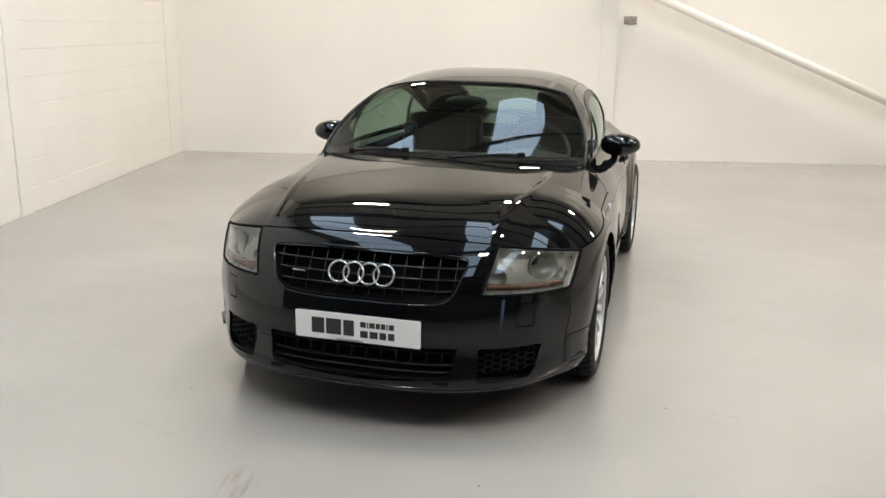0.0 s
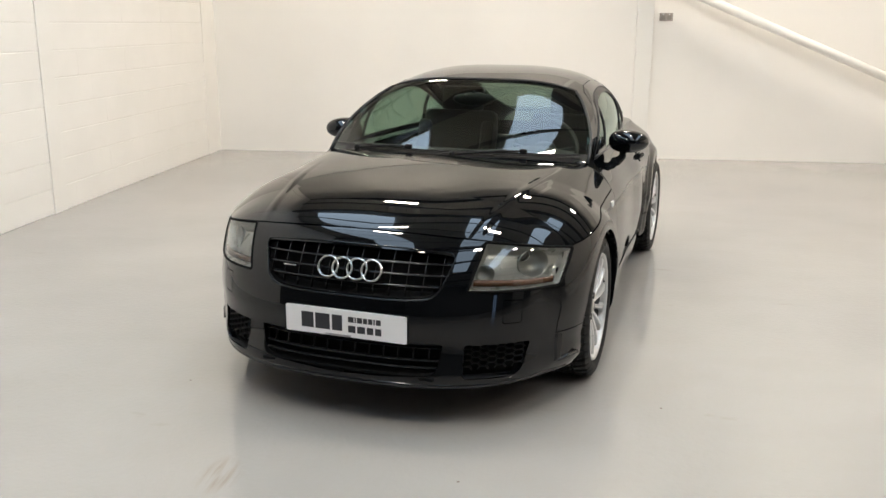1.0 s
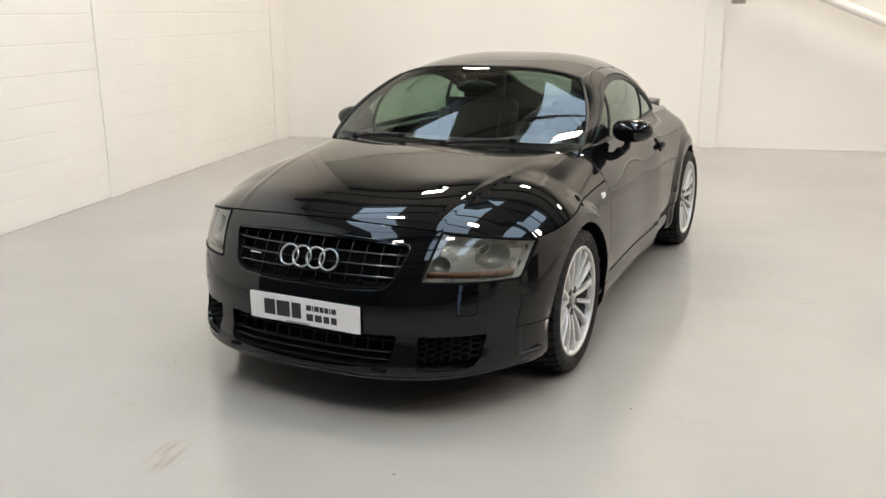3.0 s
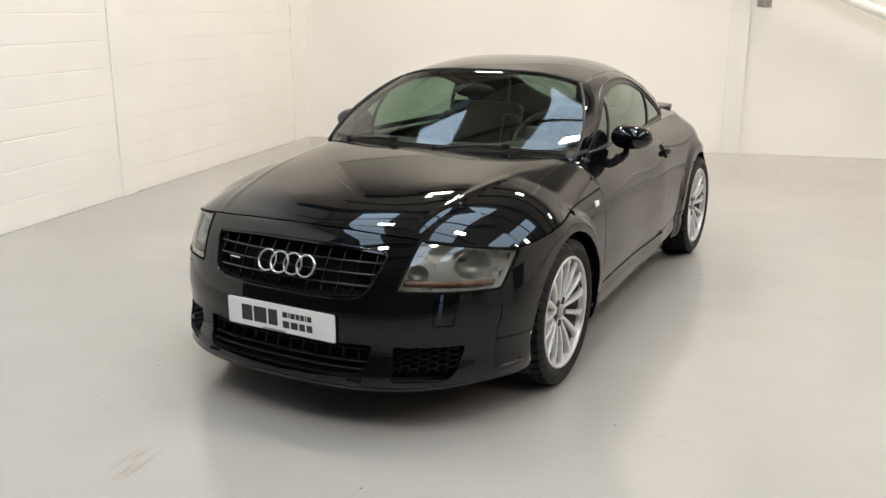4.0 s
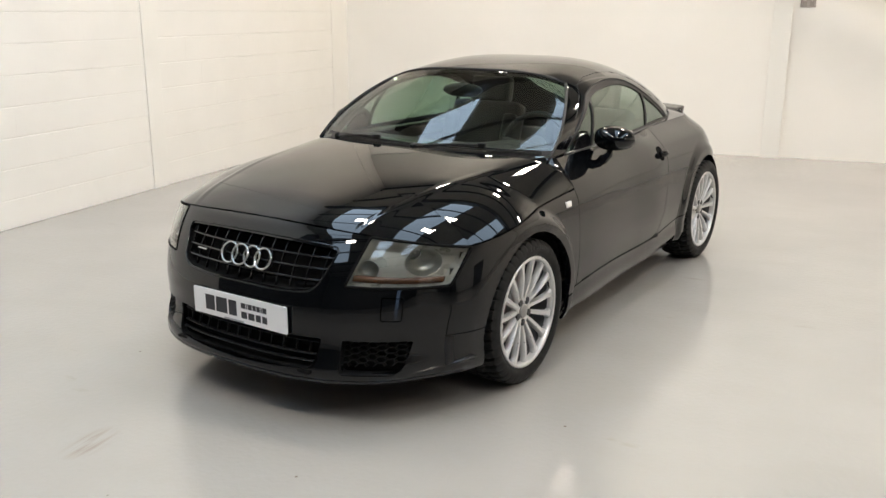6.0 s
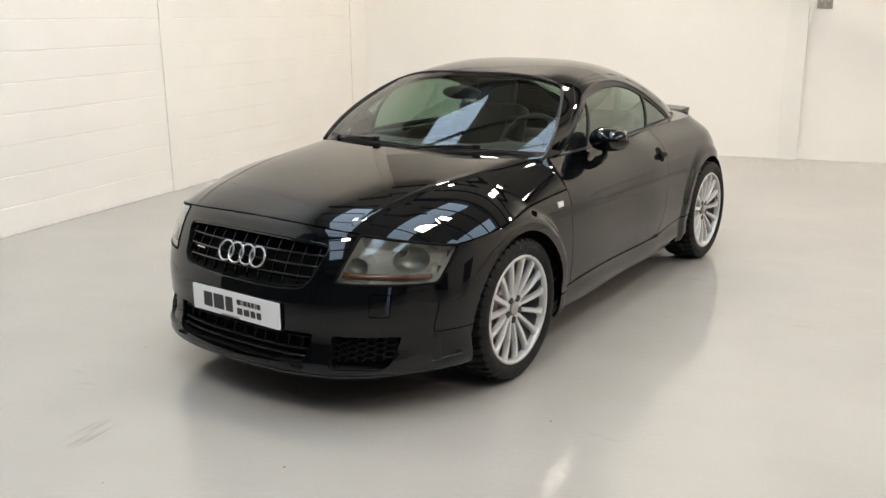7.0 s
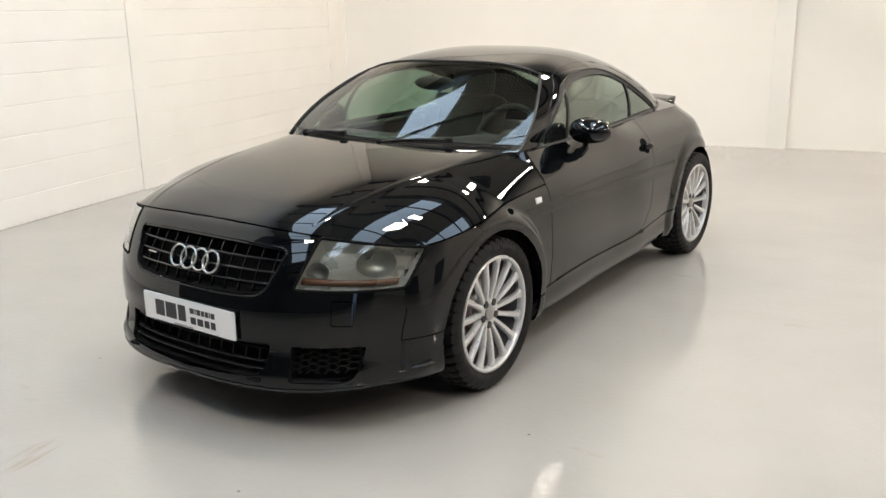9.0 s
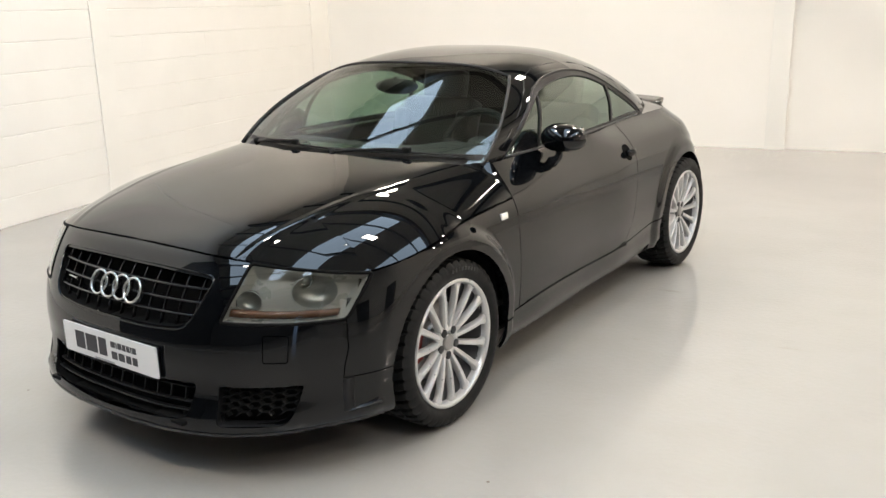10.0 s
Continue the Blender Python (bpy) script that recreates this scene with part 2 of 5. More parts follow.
def rounded(points, radius, steps=5):
    """A polygon with its corners rounded off; radius: one or one a corner."""
    out, n = [], len(points)
    for i in range(n):
        p, a, b = (Vector(points[j % n]) for j in (i, i - 1, i + 1))
        r = radius[i] if isinstance(radius, (list, tuple)) else radius
        r = min(r, 0.45 * (a - p).length, 0.45 * (b - p).length)
        p0, p1 = p + (a - p).normalized() * r, p + (b - p).normalized() * r
        for k in range(steps + 1):
            u = k / steps
            out.append(tuple((1 - u) ** 2 * p0 + 2 * u * (1 - u) * p + u * u * p1))
    return out


def inside(poly, x, y):
    hit, n = False, len(poly)
    for i in range(n):
        (x0, y0), (x1, y1) = poly[i - 1], poly[i]
        if (y0 > y) != (y1 > y) and x < (x1 - x0) * (y - y0) / (y1 - y0) + x0:
            hit = not hit
    return hit


def flat_grid(x0, x1, nx, y0, y1, ny):
    bm = bmesh.new()
    rows = [[bm.verts.new((x0 + (x1 - x0) * i / nx, y0 + (y1 - y0) * j / ny, 0)) for j in range(ny + 1)] for i in range(nx + 1)]
    for i in range(nx):
        for j in range(ny):
            bm.faces.new((rows[i][j], rows[i + 1][j], rows[i + 1][j + 1], rows[i][j + 1]))
    return bm


def score(bm, points, closed=True):
    """Cuts a flat sheet along a line, near the line only."""
    n = len(points)
    bmesh.ops.remove_doubles(bm, verts=bm.verts, dist=0.0006)
    for i in range(n if closed else n - 1):
        (x0, y0), (x1, y1) = points[i], points[(i + 1) % n]
        if math.hypot(x1 - x0, y1 - y0) < 1e-7:
            continue
        lo_x, hi_x, lo_y, hi_y = min(x0, x1) - 0.003, max(x0, x1) + 0.003, min(y0, y1) - 0.003, max(y0, y1) + 0.003
        near = []
        for f in bm.faces:
            xs, ys = [v.co.x for v in f.verts], [v.co.y for v in f.verts]
            if max(xs) >= lo_x and min(xs) <= hi_x and max(ys) >= lo_y and min(ys) <= hi_y:
                near.append(f)
        if near:
            geom = list({g for f in near for g in (*f.verts, *f.edges)}) + near
            bmesh.ops.bisect_plane(bm, geom=geom, dist=1e-5, plane_co=(x0, y0, 0), plane_no=(y0 - y1, x1 - x0, 0))


def panel(flat, keep, place, gap=0.002, depth=0.014, seam=None, mirror=None):
    """A body panel cut from a scored flat sheet: the faces where keep(x, y), bent by place(x, y), drawn in by gap along its rim
    and turned inwards there by depth. seam(x, y): where the rim stays as it is (the car's middle). mirror: -1 the other side, 0 both."""
    bm = flat.copy()
    gone = [f for f in bm.faces if not keep(*f.calc_center_median().xy)]
    bmesh.ops.delete(bm, geom=gone, context="FACES")
    rim = [e for e in bm.edges if e.is_boundary]
    if seam:
        rim = [e for e in rim if not all(seam(v.co.x, v.co.y) for v in e.verts)]
    push = {}
    for e in rim:
        f = e.link_faces[0]
        d = e.verts[1].co - e.verts[0].co
        nrm = Vector((-d.y, d.x, 0))
        if nrm.length < 1e-9:
            continue
        nrm.normalize()
        if (f.calc_center_median() - e.verts[0].co).dot(nrm) < 0:
            nrm = -nrm
        for v in e.verts:
            push.setdefault(v, []).append(nrm)
    for v, ns in push.items():
        d = sum(ns, Vector())
        if d.length > 1e-6:
            d.normalize()
            step = d * gap
            if seam and seam(v.co.x, v.co.y):
                step.x = 0
            v.co += step
    layer = bm.verts.layers.float_vector.new("nrm")
    for v in bm.verts:
        x, y = v.co.x, v.co.y
        h = 0.004
        a, b, c, d = place(x - h, y), place(x + h, y), place(x, y - h), place(x, y + h)
        v.co = place(x, y)
        n = (b - a).cross(d - c)
        if n.length > 1e-12:
            v[layer] = n.normalized()
    bm.normal_update()
    # one way round: the faces follow the sheet's own normals
    turned = [f for f in bm.faces if f.normal.dot(sum((Vector(v[layer]) for v in f.verts), Vector())) < 0]
    if len(turned) > len(bm.faces) / 2:
        for v in bm.verts:
            v[layer] = -Vector(v[layer])
    if rim and depth:
        for e in rim:
            l = e.link_loops[0]
            a, b = l.vert, l.link_loop_next.vert
            na, nb = Vector(a[layer]), Vector(b[layer])
            q = [bm.verts.new(p) for p in (b.co, a.co, a.co - na * depth, b.co - nb * depth)]
            n = (q[1].co - q[0].co).cross(q[3].co - q[0].co)
            if n.length > 1e-12:
                n.normalize()
                for v in q:
                    v[layer] = n
            bm.faces.new(q)
    if mirror == -1:
        for v in bm.verts:
            v.co.x = -v.co.x
            n = v[layer]
            v[layer] = Vector((-n[0], n[1], n[2]))
        bmesh.ops.reverse_faces(bm, faces=bm.faces)
    if mirror == 0:
        for v in bm.verts:
            if abs(v.co.x) < 1e-4:
                n = v[layer]
                v[layer] = Vector((0, n[1], n[2])).normalized()
        other = bmesh.ops.duplicate(bm, geom=list(bm.verts) + list(bm.edges) + list(bm.faces))["geom"]
        for g in other:
            if isinstance(g, bmesh.types.BMVert):
                g.co.x = -g.co.x
                n = g[layer]
                g[layer] = Vector((-n[0], n[1], n[2]))
        bmesh.ops.reverse_faces(bm, faces=[g for g in other if isinstance(g, bmesh.types.BMFace)])
    return bm


# ---- the car's outer skin, as one surface ----
WB, WR, TYRE = 2.429, 0.318, 0.318   # wheelbase, wheel centre's height, tyre's radius
ARCH = 0.352
LF, LR, NF, NR = 1.25, 1.15, 2.72, 2.1
half_width = curve(0.12, 0.776, 0.17, 0.8015, 0.20, 0.820, 0.32, 0.8385, 0.43, 0.851, 0.52, 0.851, 0.60, 0.848, 0.68, 0.841, 0.72, 0.834, 0.77, 0.812, 0.80, 0.795, 0.85, 0.757, 0.905, 0.712, 0.93, 0.69)
nose = curve(0.12, 0.835, 0.17, 0.865, 0.20, 0.8845, 0.25, 0.879, 0.30, 0.858, 0.36, 0.846, 0.43, 0.844, 0.50, 0.834, 0.56, 0.817, 0.62, 0.788, 0.66, 0.763, 0.69, 0.742, 0.715, 0.722, 0.735, 0.704, 0.748, 0.688, 0.757, 0.670, 0.80, 0.60)
tail = curve(0.12, 0.52, 0.2, 0.55, 0.3, 0.58, 0.45, 0.65, 0.55, 0.71, 0.65, 0.73, 0.75, 0.70, 0.85, 0.62, 0.905, 0.55, 0.93, 0.50)


def flare(y, z):
    f = 0.0
    for yc in (0.0, WB):
        r = math.hypot(y - yc, z - WR)
        far = 0.452 + (0.160 * (1 - smooth01(-0.34, 0.02, y)) if yc == 0 else 0)
        f += (0.032 if yc == 0 else 0.02) * (1 - smooth01(0.390, far, r))
    return f


def skin(s, z):
    """The right half: s is y along the side; it runs round the nose to the middle at -LF and round the tail to WB + LR."""
    a = half_width(z)
    if s < 0:
        th = min(1.0, -s / LF) * math.pi / 2
        x, y = a * max(0, math.cos(th)) ** (2 / NF), -nose(z) * math.sin(th) ** (2 / NF)
    elif s > WB:
        th = min(1.0, (s - WB) / LR) * math.pi / 2
        x, y = a * max(0, math.cos(th)) ** (2 / NR), WB + tail(z) * math.sin(th) ** (2 / NR)
    else:
        x, y = a, s
    x -= 0.045 * smooth01(1.35, 1.8, y) * smooth01(0.80, 0.905, z) * min(1, x / 0.5)
    x -= 0.022 * smooth01(0.6, 1.3, y) * (1 - smooth01(1.7, 2.3, y)) * (1 - smooth01(0.80, 0.90, z)) + 0.040 * smooth01(1.5, 2.3, y) * min(1, x / 0.5)
    if abs(s) < 0.8 or abs(s - WB) < 0.8:
        x += flare(y, z) * min(1, x / 0.5)
    return Vector((x, y, z))


def s_of_x(x, z):
    return -LF * math.acos(min(1, (x / half_width(z)) ** (NF / 2))) / (math.pi / 2)


def s_of_y(y, z):
    if y < 0:
        return -LF * math.asin(min(1, (-y / nose(z)) ** (NF / 2))) / (math.pi / 2)
    if y > WB:
        return WB + LR * math.asin(min(1, ((y - WB) / tail(z)) ** (NR / 2))) / (math.pi / 2)
    return y


# the bonnet's edge: height along s
SIT, SOT = s_of_x(0.503, 0.738), s_of_y(-0.383, 0.688)
NOSE_TOP = nose(0.757)
edge_front = curve(-LF, 0.757, s_of_x(0.25, 0.75), 0.753, SIT, 0.738, SOT, 0.688)
edge_side = curve(-0.383, 0.688, -0.28, 0.702, -0.15, 0.721, 0.0, 0.739, 0.15, 0.752, 0.3, 0.761, 0.487, 0.769)


def edge_z(s):
    return edge_front(s) if s <= SOT else edge_side(s if s >= 0 else skin(s, 0.71).y)


BELT = 0.905
DOOR_F, DOOR_R = 0.487, 1.72


def xs(points):
    return [(s_of_x(x, z), z) for x, z in points]


LAMP = rounded([(s_of_x(0.4685, 0.563), 0.563), (s_of_y(-0.4905, 0.5525), 0.5525), (SOT + 0.004, edge_z(SOT) - 0.004), ((SIT + SOT) / 2, edge_z((SIT + SOT) / 2) - 0.002), (SIT, edge_z(SIT) - 0.003)], [0.012, 0.02, 0.01, 0.05, 0.015], 4)
MID = -LF - 0.01
GRILLE = rounded([(MID, 0.698), (s_of_x(0.20, 0.69), 0.697), (s_of_x(0.42, 0.683), 0.684), (s_of_x(0.352, 0.54), 0.541), (s_of_x(0.2, 0.53), 0.532), (MID, 0.530)], [0, 0.06, 0.04, 0.05, 0.06, 0], 5)
LOWER = rounded([(MID, 0.352), (s_of_x(0.392, 0.357), 0.357), (s_of_x(0.372, 0.24), 0.243), (MID, 0.222)], [0, 0.012, 0.035, 0], 4)
VENT = rounded([(s_of_x(0.470, 0.355), 0.355), (s_of_x(0.688, 0.35), 0.350), (s_of_x(0.662, 0.222), 0.222), (s_of_x(0.472, 0.228), 0.228)], [0.012, 0.012, 0.07, 0.02], 5)
HOOK = rounded([(s_of_x(0.598, 0.527), 0.527), (s_of_x(0.661, 0.521), 0.521), (s_of_x(0.660, 0.434), 0.434), (s_of_x(0.600, 0.437), 0.437)], 0.01, 3)


def circle(yc, r, n=44):
    ring = [(yc + r * math.cos(k * math.tau / n), WR + r * math.sin(k * math.tau / n)) for k in range(n)]
    return [(s_of_y(y, z), z) for y, z in ring]


def line(f, a, b, n):
    return [(a + (b - a) * k / n, f(a + (b - a) * k / n)) for k in range(n + 1)]


LIP = 0.185
CORNER_SEAM = 0.358
sheet = flat_grid(-LF, WB + LR, 460, LIP, BELT, 72)
FENDER_FRONT = [(s_of_y(-0.378, 0.70), 0.72), (s_of_y(-0.383, 0.688), 0.688), (s_of_y(-0.4905, 0.5525), 0.5525), (s_of_y(-0.498, 0.46), 0.46), (s_of_y(-0.512, 0.40), 0.40), (s_of_y(-0.515, CORNER_SEAM), CORNER_SEAM), (s_of_y(-0.28, CORNER_SEAM), CORNER_SEAM)]
sill_top = curve(0.40, 0.30, 0.55, 0.315, 1.6, 0.318, 2.1, 0.36)
DOOR_REAR = [(1.60, 0.30), (1.615, 0.34), (1.69, 0.45), (1.735, 0.60), (1.76, 0.75), (1.79, 0.92)]
DOOR_FRONT = [(DOOR_F + 0.012, 0.29), (DOOR_F, 0.40), (DOOR_F, 0.92)]
for shape in (LAMP, GRILLE, LOWER, VENT, HOOK, circle(0, ARCH), circle(WB, ARCH)):
    score(sheet, shape)
for shape in (line(edge_z, -LF, 0.487, 60), FENDER_FRONT, line(sill_top, 0.36, 2.1, 12), DOOR_REAR, DOOR_FRONT, [(WB + 0.42, LIP - 0.01), (WB + 0.42, 0.95)]):
    score(sheet, shape, False)
front_y = lambda z: 0.0 if z < CORNER_SEAM else float(np.interp(z, [q[1] for q in FENDER_FRONT[-2::-1]], [q[0] for q in FENDER_FRONT[-2::-1]]))
rear_y = lambda z: float(np.interp(z, [q[1] for q in DOOR_REAR], [q[0] for q in DOOR_REAR]))
door_y = lambda z: float(np.interp(z, [q[1] for q in DOOR_FRONT], [q[0] for q in DOOR_FRONT]))


def region(s, z):
    for yc in (0.0, WB):
        if math.hypot(skin(s, z).y - yc, z - WR) < ARCH:
            return "arch"
    if s < front_y(z):
        for name, shape in (("lamp", LAMP), ("grille", GRILLE), ("lower", LOWER), ("vent", VENT), ("hook", HOOK)):
            if inside(shape, s, z):
                return name
        return "bumper" if z < edge_z(s) else "above"
    if s > WB + 0.42:
        return "rear_bumper"
    if 0.2 < s < 2.2 and z < sill_top(s):
        return "sill"
    if s < door_y(z):
        return "fender" if z < edge_z(min(s, 0.487)) else "above"
    return "door" if s < rear_y(z) else "quarter"



# ---- the car ----
car = tagged(new("car"), "glossy black two-door coupe with silver multi-spoke wheels on the grey floor", "car")


def cut(name, which, mat, label="", both=False, place=skin, gap=0.002, depth=0.014, parent=None):
    """One panel a side, or one across the middle."""
    keep = lambda s, z: region(s, z) == which
    mid = (lambda s, z: s < -LF + 1e-4) if which in ("bumper", "grille", "lower") else (lambda s, z: s > WB + LR - 1e-4)
    if both:
        return [part(name, panel(sheet, keep, place, gap, depth, mid, 0), mat, parent or car, label)]
    return [part(name, panel(sheet, keep, place, gap, depth, None, k), mat, parent or car, label) for k in (1, -1)]


# heavy lower lip under the bumper is the skin's own bottom edge
front_bumper = cut("front_bumper", "bumper", PAINT, "glossy black front bumper with honeycomb side vents", both=True, gap=0.0018, depth=0.03)[0]
cut("front_fender", "fender", PAINT, depth=0.03)
doors = cut("door", "door", PAINT, gap=0.003)
cut("rear_quarter", "quarter", PAINT, depth=0.03)
cut("side_sill", "sill", PAINT, gap=0.0045)
cut("rear_bumper", "rear_bumper", PAINT, both=True)
cut("headlamp_washer_cover", "hook", PAINT)


# bonnet: from its edge on the skin to the car's ridge
def ridge_z(y):
    """The bonnet's height along the car's middle."""
    return -0.3367 + 1.79873 * max(0.0, y + 0.672) ** 0.95 - 1.62508 * y


COWL = 0.225


def bonnet_at(i, c):
    """i 0..1 from nose to cowl, c 0..1 from the edge to the ridge."""
    i, c = min(1.0, max(0.0, i)), min(1.0, max(0.0, c))
    run = -1.05 + 1.535 * i
    s = run if run > 0 else -LF * (-run / 1.05) ** 1.25
    e = skin(s, edge_z(s) + 0.002)
    g = i ** 1.25
    my = -NOSE_TOP + (COWL + NOSE_TOP) * g
    mz = ridge_z(my) + 0.012 * smooth01(0.0, 0.3, i)
    k = 1 - c
    p = 3.0 + 4.2 * i + 2.5 * i ** 6
    x, y = e.x * k, my + (e.y - my) * k * k
    off = abs(x - (0.47 + 0.15 * (y + 0.6) / 0.95))
    crease = 0.0026 * (1 - smooth01(0.002, 0.030, off)) * smooth01(-0.70, -0.55, y) * (1 - smooth01(-0.10, 0.25, y))
    return Vector((x, y, mz + (e.z - mz) * (0.16 * k * k + 0.84 * k ** p) + crease))


bm = flat_grid(0, 1, 120, 0, 1, 120)
bonnet = part("bonnet", panel(bm, lambda x, y: True, lambda i, c: bonnet_at(i, c), 0.002, 0.014, lambda i, c: c > 0.999 or i < 0.02 or (i > 0.999 and c < 0.225), 0), PAINT, car, "long curved black bonnet reflecting the roof lights")


# cabin dome
m_dome, ZB = 3.1, 0.86
foot = curve(0.40, 0.69, 0.60, 0.70, 0.9, 0.71, 1.35, 0.695, 1.756, 0.656, 2.224, 0.602, 2.6, 0.50, 2.9, 0.36)
roof_z = curve(0.40, 1.12, 0.7, 1.20, 0.9, 1.256, 1.0, 1.276, 1.2, 1.305, 1.4, 1.316, 1.6, 1.304, 1.9, 1.243, 2.2, 1.138, 2.5, 1.01, 2.75, 0.91, 2.9, 0.86)


def dome(y, q):
    """q 0..1 from the foot to the ridge."""
    a = min(1.0, max(0.0, q)) * math.pi / 2
    return Vector((foot(y) * max(0, math.cos(a)) ** (2 / m_dome), y, ZB + (roof_z(y) - ZB) * math.sin(a) ** (2 / m_dome)))


def q_of_z(y, z):
    return math.asin(min(1, max(0, (z - ZB) / (roof_z(y) - ZB)) ** (m_dome / 2))) / (math.pi / 2)


def q_of_x(y, x):
    return math.acos(min(1, (x / foot(y)) ** (m_dome / 2))) / (math.pi / 2)


def pillar(h):
    """The windscreen's side edge, on the dome."""
    y = 0.455 + 0.49 * h
    z = 0.895 + 0.41 * h - 0.10 * h * h
    return y, q_of_z(y, z)


SCREEN_TOP = 0.915


def screen_top(k):
    y = SCREEN_TOP + 0.030 * k * k
    x = dome(*pillar(1)).x * k
    return y, q_of_x(y, x)


def screen_at(k, h):
    """k 0..1 from the middle to the side, h 0..1 from the cowl to the roof."""
    k, h = min(1.0, max(0.0, k)), min(1.0, max(0.0, h))
    e = dome(*pillar(h))
    cy, cz = 0.245 + (SCREEN_TOP - 0.245) * h, 0.905 + 0.357 * h + 0.046 * h * (1 - h)
    x, y = e.x * k, cy + (e.y - cy) * k * k
    z = cz + (e.z - cz) * k ** 2.3
    top = dome(y, q_of_x(y, min(x, foot(y) * 0.999))).z
    w = h ** 8
    return Vector((x, y, z * (1 - w) + top * w))


SCREEN_EDGE = [pillar(h / 10) for h in range(-1, 11)] + [screen_top(1 - k / 10) for k in range(1, 11)]
SCREEN_EDGE[-1] = (SCREEN_EDGE[-1][0], 1.02)


def yz(points):
    return [(y, q_of_z(y, z)) for y, z in points]


QUARTER = yz([(0.612, 0.900), (0.75, 0.990), (0.86, 1.06), (0.975, 1.122), (0.878, 0.914), (0.75, 0.908)])
DROP = yz([(0.898, 0.916), (1.0, 1.134), (1.08, 1.154), (1.15, 1.166), (1.25, 1.176), (1.347, 1.179), (1.45, 1.174), (1.55, 1.158), (1.65, 1.132), (1.738, 1.104), (1.742, 0.922), (1.4, 0.920)])
REAR_SIDE = yz([(1.768, 0.924), (1.764, 1.094), (1.85, 1.062), (1.95, 1.022), (2.05, 0.982), (2.15, 0.942), (2.195, 0.924)])
HATCH = [(2.02, q_of_x(2.02, 0.36)), (2.02, 1.01), (2.66, 1.01), (2.66, q_of_x(2.66, 0.28)), (2.35, q_of_x(2.35, 0.36))]
FRAME = yz([(0.575, 0.884), (0.75, 1.012), (0.86, 1.080), (0.985, 1.153), (1.08, 1.180), (1.15, 1.192), (1.25, 1.203), (1.347, 1.206), (1.45, 1.200), (1.55, 1.184), (1.65, 1.157), (1.757, 1.120), (1.86, 1.080), (1.96, 1.039), (2.06, 0.999), (2.16, 0.957), (2.245, 0.914), (1.75, 0.904), (1.4, 0.902), (0.9, 0.897)])
shell = flat_grid(0.40, 2.86, 120, 0, 1, 50)
for shape in (QUARTER, DROP, REAR_SIDE, HATCH, FRAME):
    score(shell, shape)
score(shell, SCREEN_EDGE, False)
SCREEN_POLY = SCREEN_EDGE + [(0.2, 1.02), (0.2, -0.02)]


def dome_region(y, q):
    for name, shape in (("quarter", QUARTER), ("drop", DROP), ("rear_side", REAR_SIDE), ("hatch", HATCH)):
        if inside(shape, y, q):
            return name
    if inside(SCREEN_POLY, y, q):
        return "screen"
    return "frame" if inside(FRAME, y, q) else "roof"


on_ridge = lambda y, q: q > 0.9999
part("roof", panel(shell, lambda y, q: dome_region(y, q) == "roof", dome, 0.0, 0.02, on_ridge, 0), PAINT, car, "domed black roof and pillars")
for k in (1, -1):
    part("window_surround", panel(shell, lambda y, q: dome_region(y, q) == "frame", lambda y, q: dome(y, q) * 1.0, 0.001, 0.012, None, k), SATIN, car, "black window surround")
    for name, which in (("quarter_window", "quarter"), ("door_window", "drop"), ("rear_side_window", "rear_side")):
        pane = part(name, panel(shell, lambda y, q: dome_region(y, q) == which, lambda y, q: dome(y, q) - Vector((0.006, 0, 0.002)), 0.0, 0.0, None, k), SIDEGLASS, car, "green-tinted side glass")
        pane.visible_shadow = False
    bm = bmesh.new()
    tube(bm, [dome(y, q) + Vector((0.0015, 0, 0)) for y, q in FRAME], 0.0055, 8, True)
    if k < 0:
        for v in bm.verts:
            v.co.x = -v.co.x
        bmesh.ops.reverse_faces(bm, faces=bm.faces)
    part("window_bead", bm, SATIN, car)
    bm = bmesh.new()
    foot_line = [dome(y, q_of_z(y, 0.908)) + Vector((0.003, 0, 0)) for y in np.linspace(0.62, 2.18, 24)]
    tube(bm, [Vector((k * p.x, p.y, p.z)) for p in foot_line], 0.005, 6)
    part("belt_strip", bm, material("grey_belt_strip", (0.10, 0.10, 0.10), 0.3, 0.6), car, "grey belt strip under the side glass")
    # skin between bonnet and door, up to the pillar's foot, running on from both without a kink
    bm = bmesh.new()
    rows = []
    for j in range(25):
        u = j / 24
        zb = edge_z(0.487) + 0.002 + (BELT - edge_z(0.487) - 0.002) * u
        a, b = bonnet_at(1.0, 0.215 * u), skin(DOOR_F + 0.0005, zb)
        ta, tb = (a - bonnet_at(0.98, 0.215 * u)).normalized(), ((skin(DOOR_F + 0.02, zb) - b).normalized() * 0.2 + (b - a).normalized() * 0.8).normalized()
        far = (b - a).length
        row = []
        for w in (-0.05, 0.15, 0.3, 0.45, 0.6, 0.75, 0.9, 1.0):
            h00, h10, h01, h11 = 2 * w ** 3 - 3 * w * w + 1, w ** 3 - 2 * w * w + w, 3 * w * w - 2 * w ** 3, w ** 3 - w * w
            p = a * h00 + ta * (far * h10) + b * h01 + tb * (far * h11)
            row.append(bm.verts.new((k * p.x, p.y, p.z)))
        rows.append(row)
    for a, b in zip(rows, rows[1:]):
        for j in range(7):
            bm.faces.new((a[j], a[j + 1], b[j + 1], b[j]))
    bmesh.ops.remove_doubles(bm, verts=bm.verts, dist=1e-5)
    bmesh.ops.recalc_face_normals(bm, faces=bm.faces)
    part("pillar_foot", bm, PAINT, car)
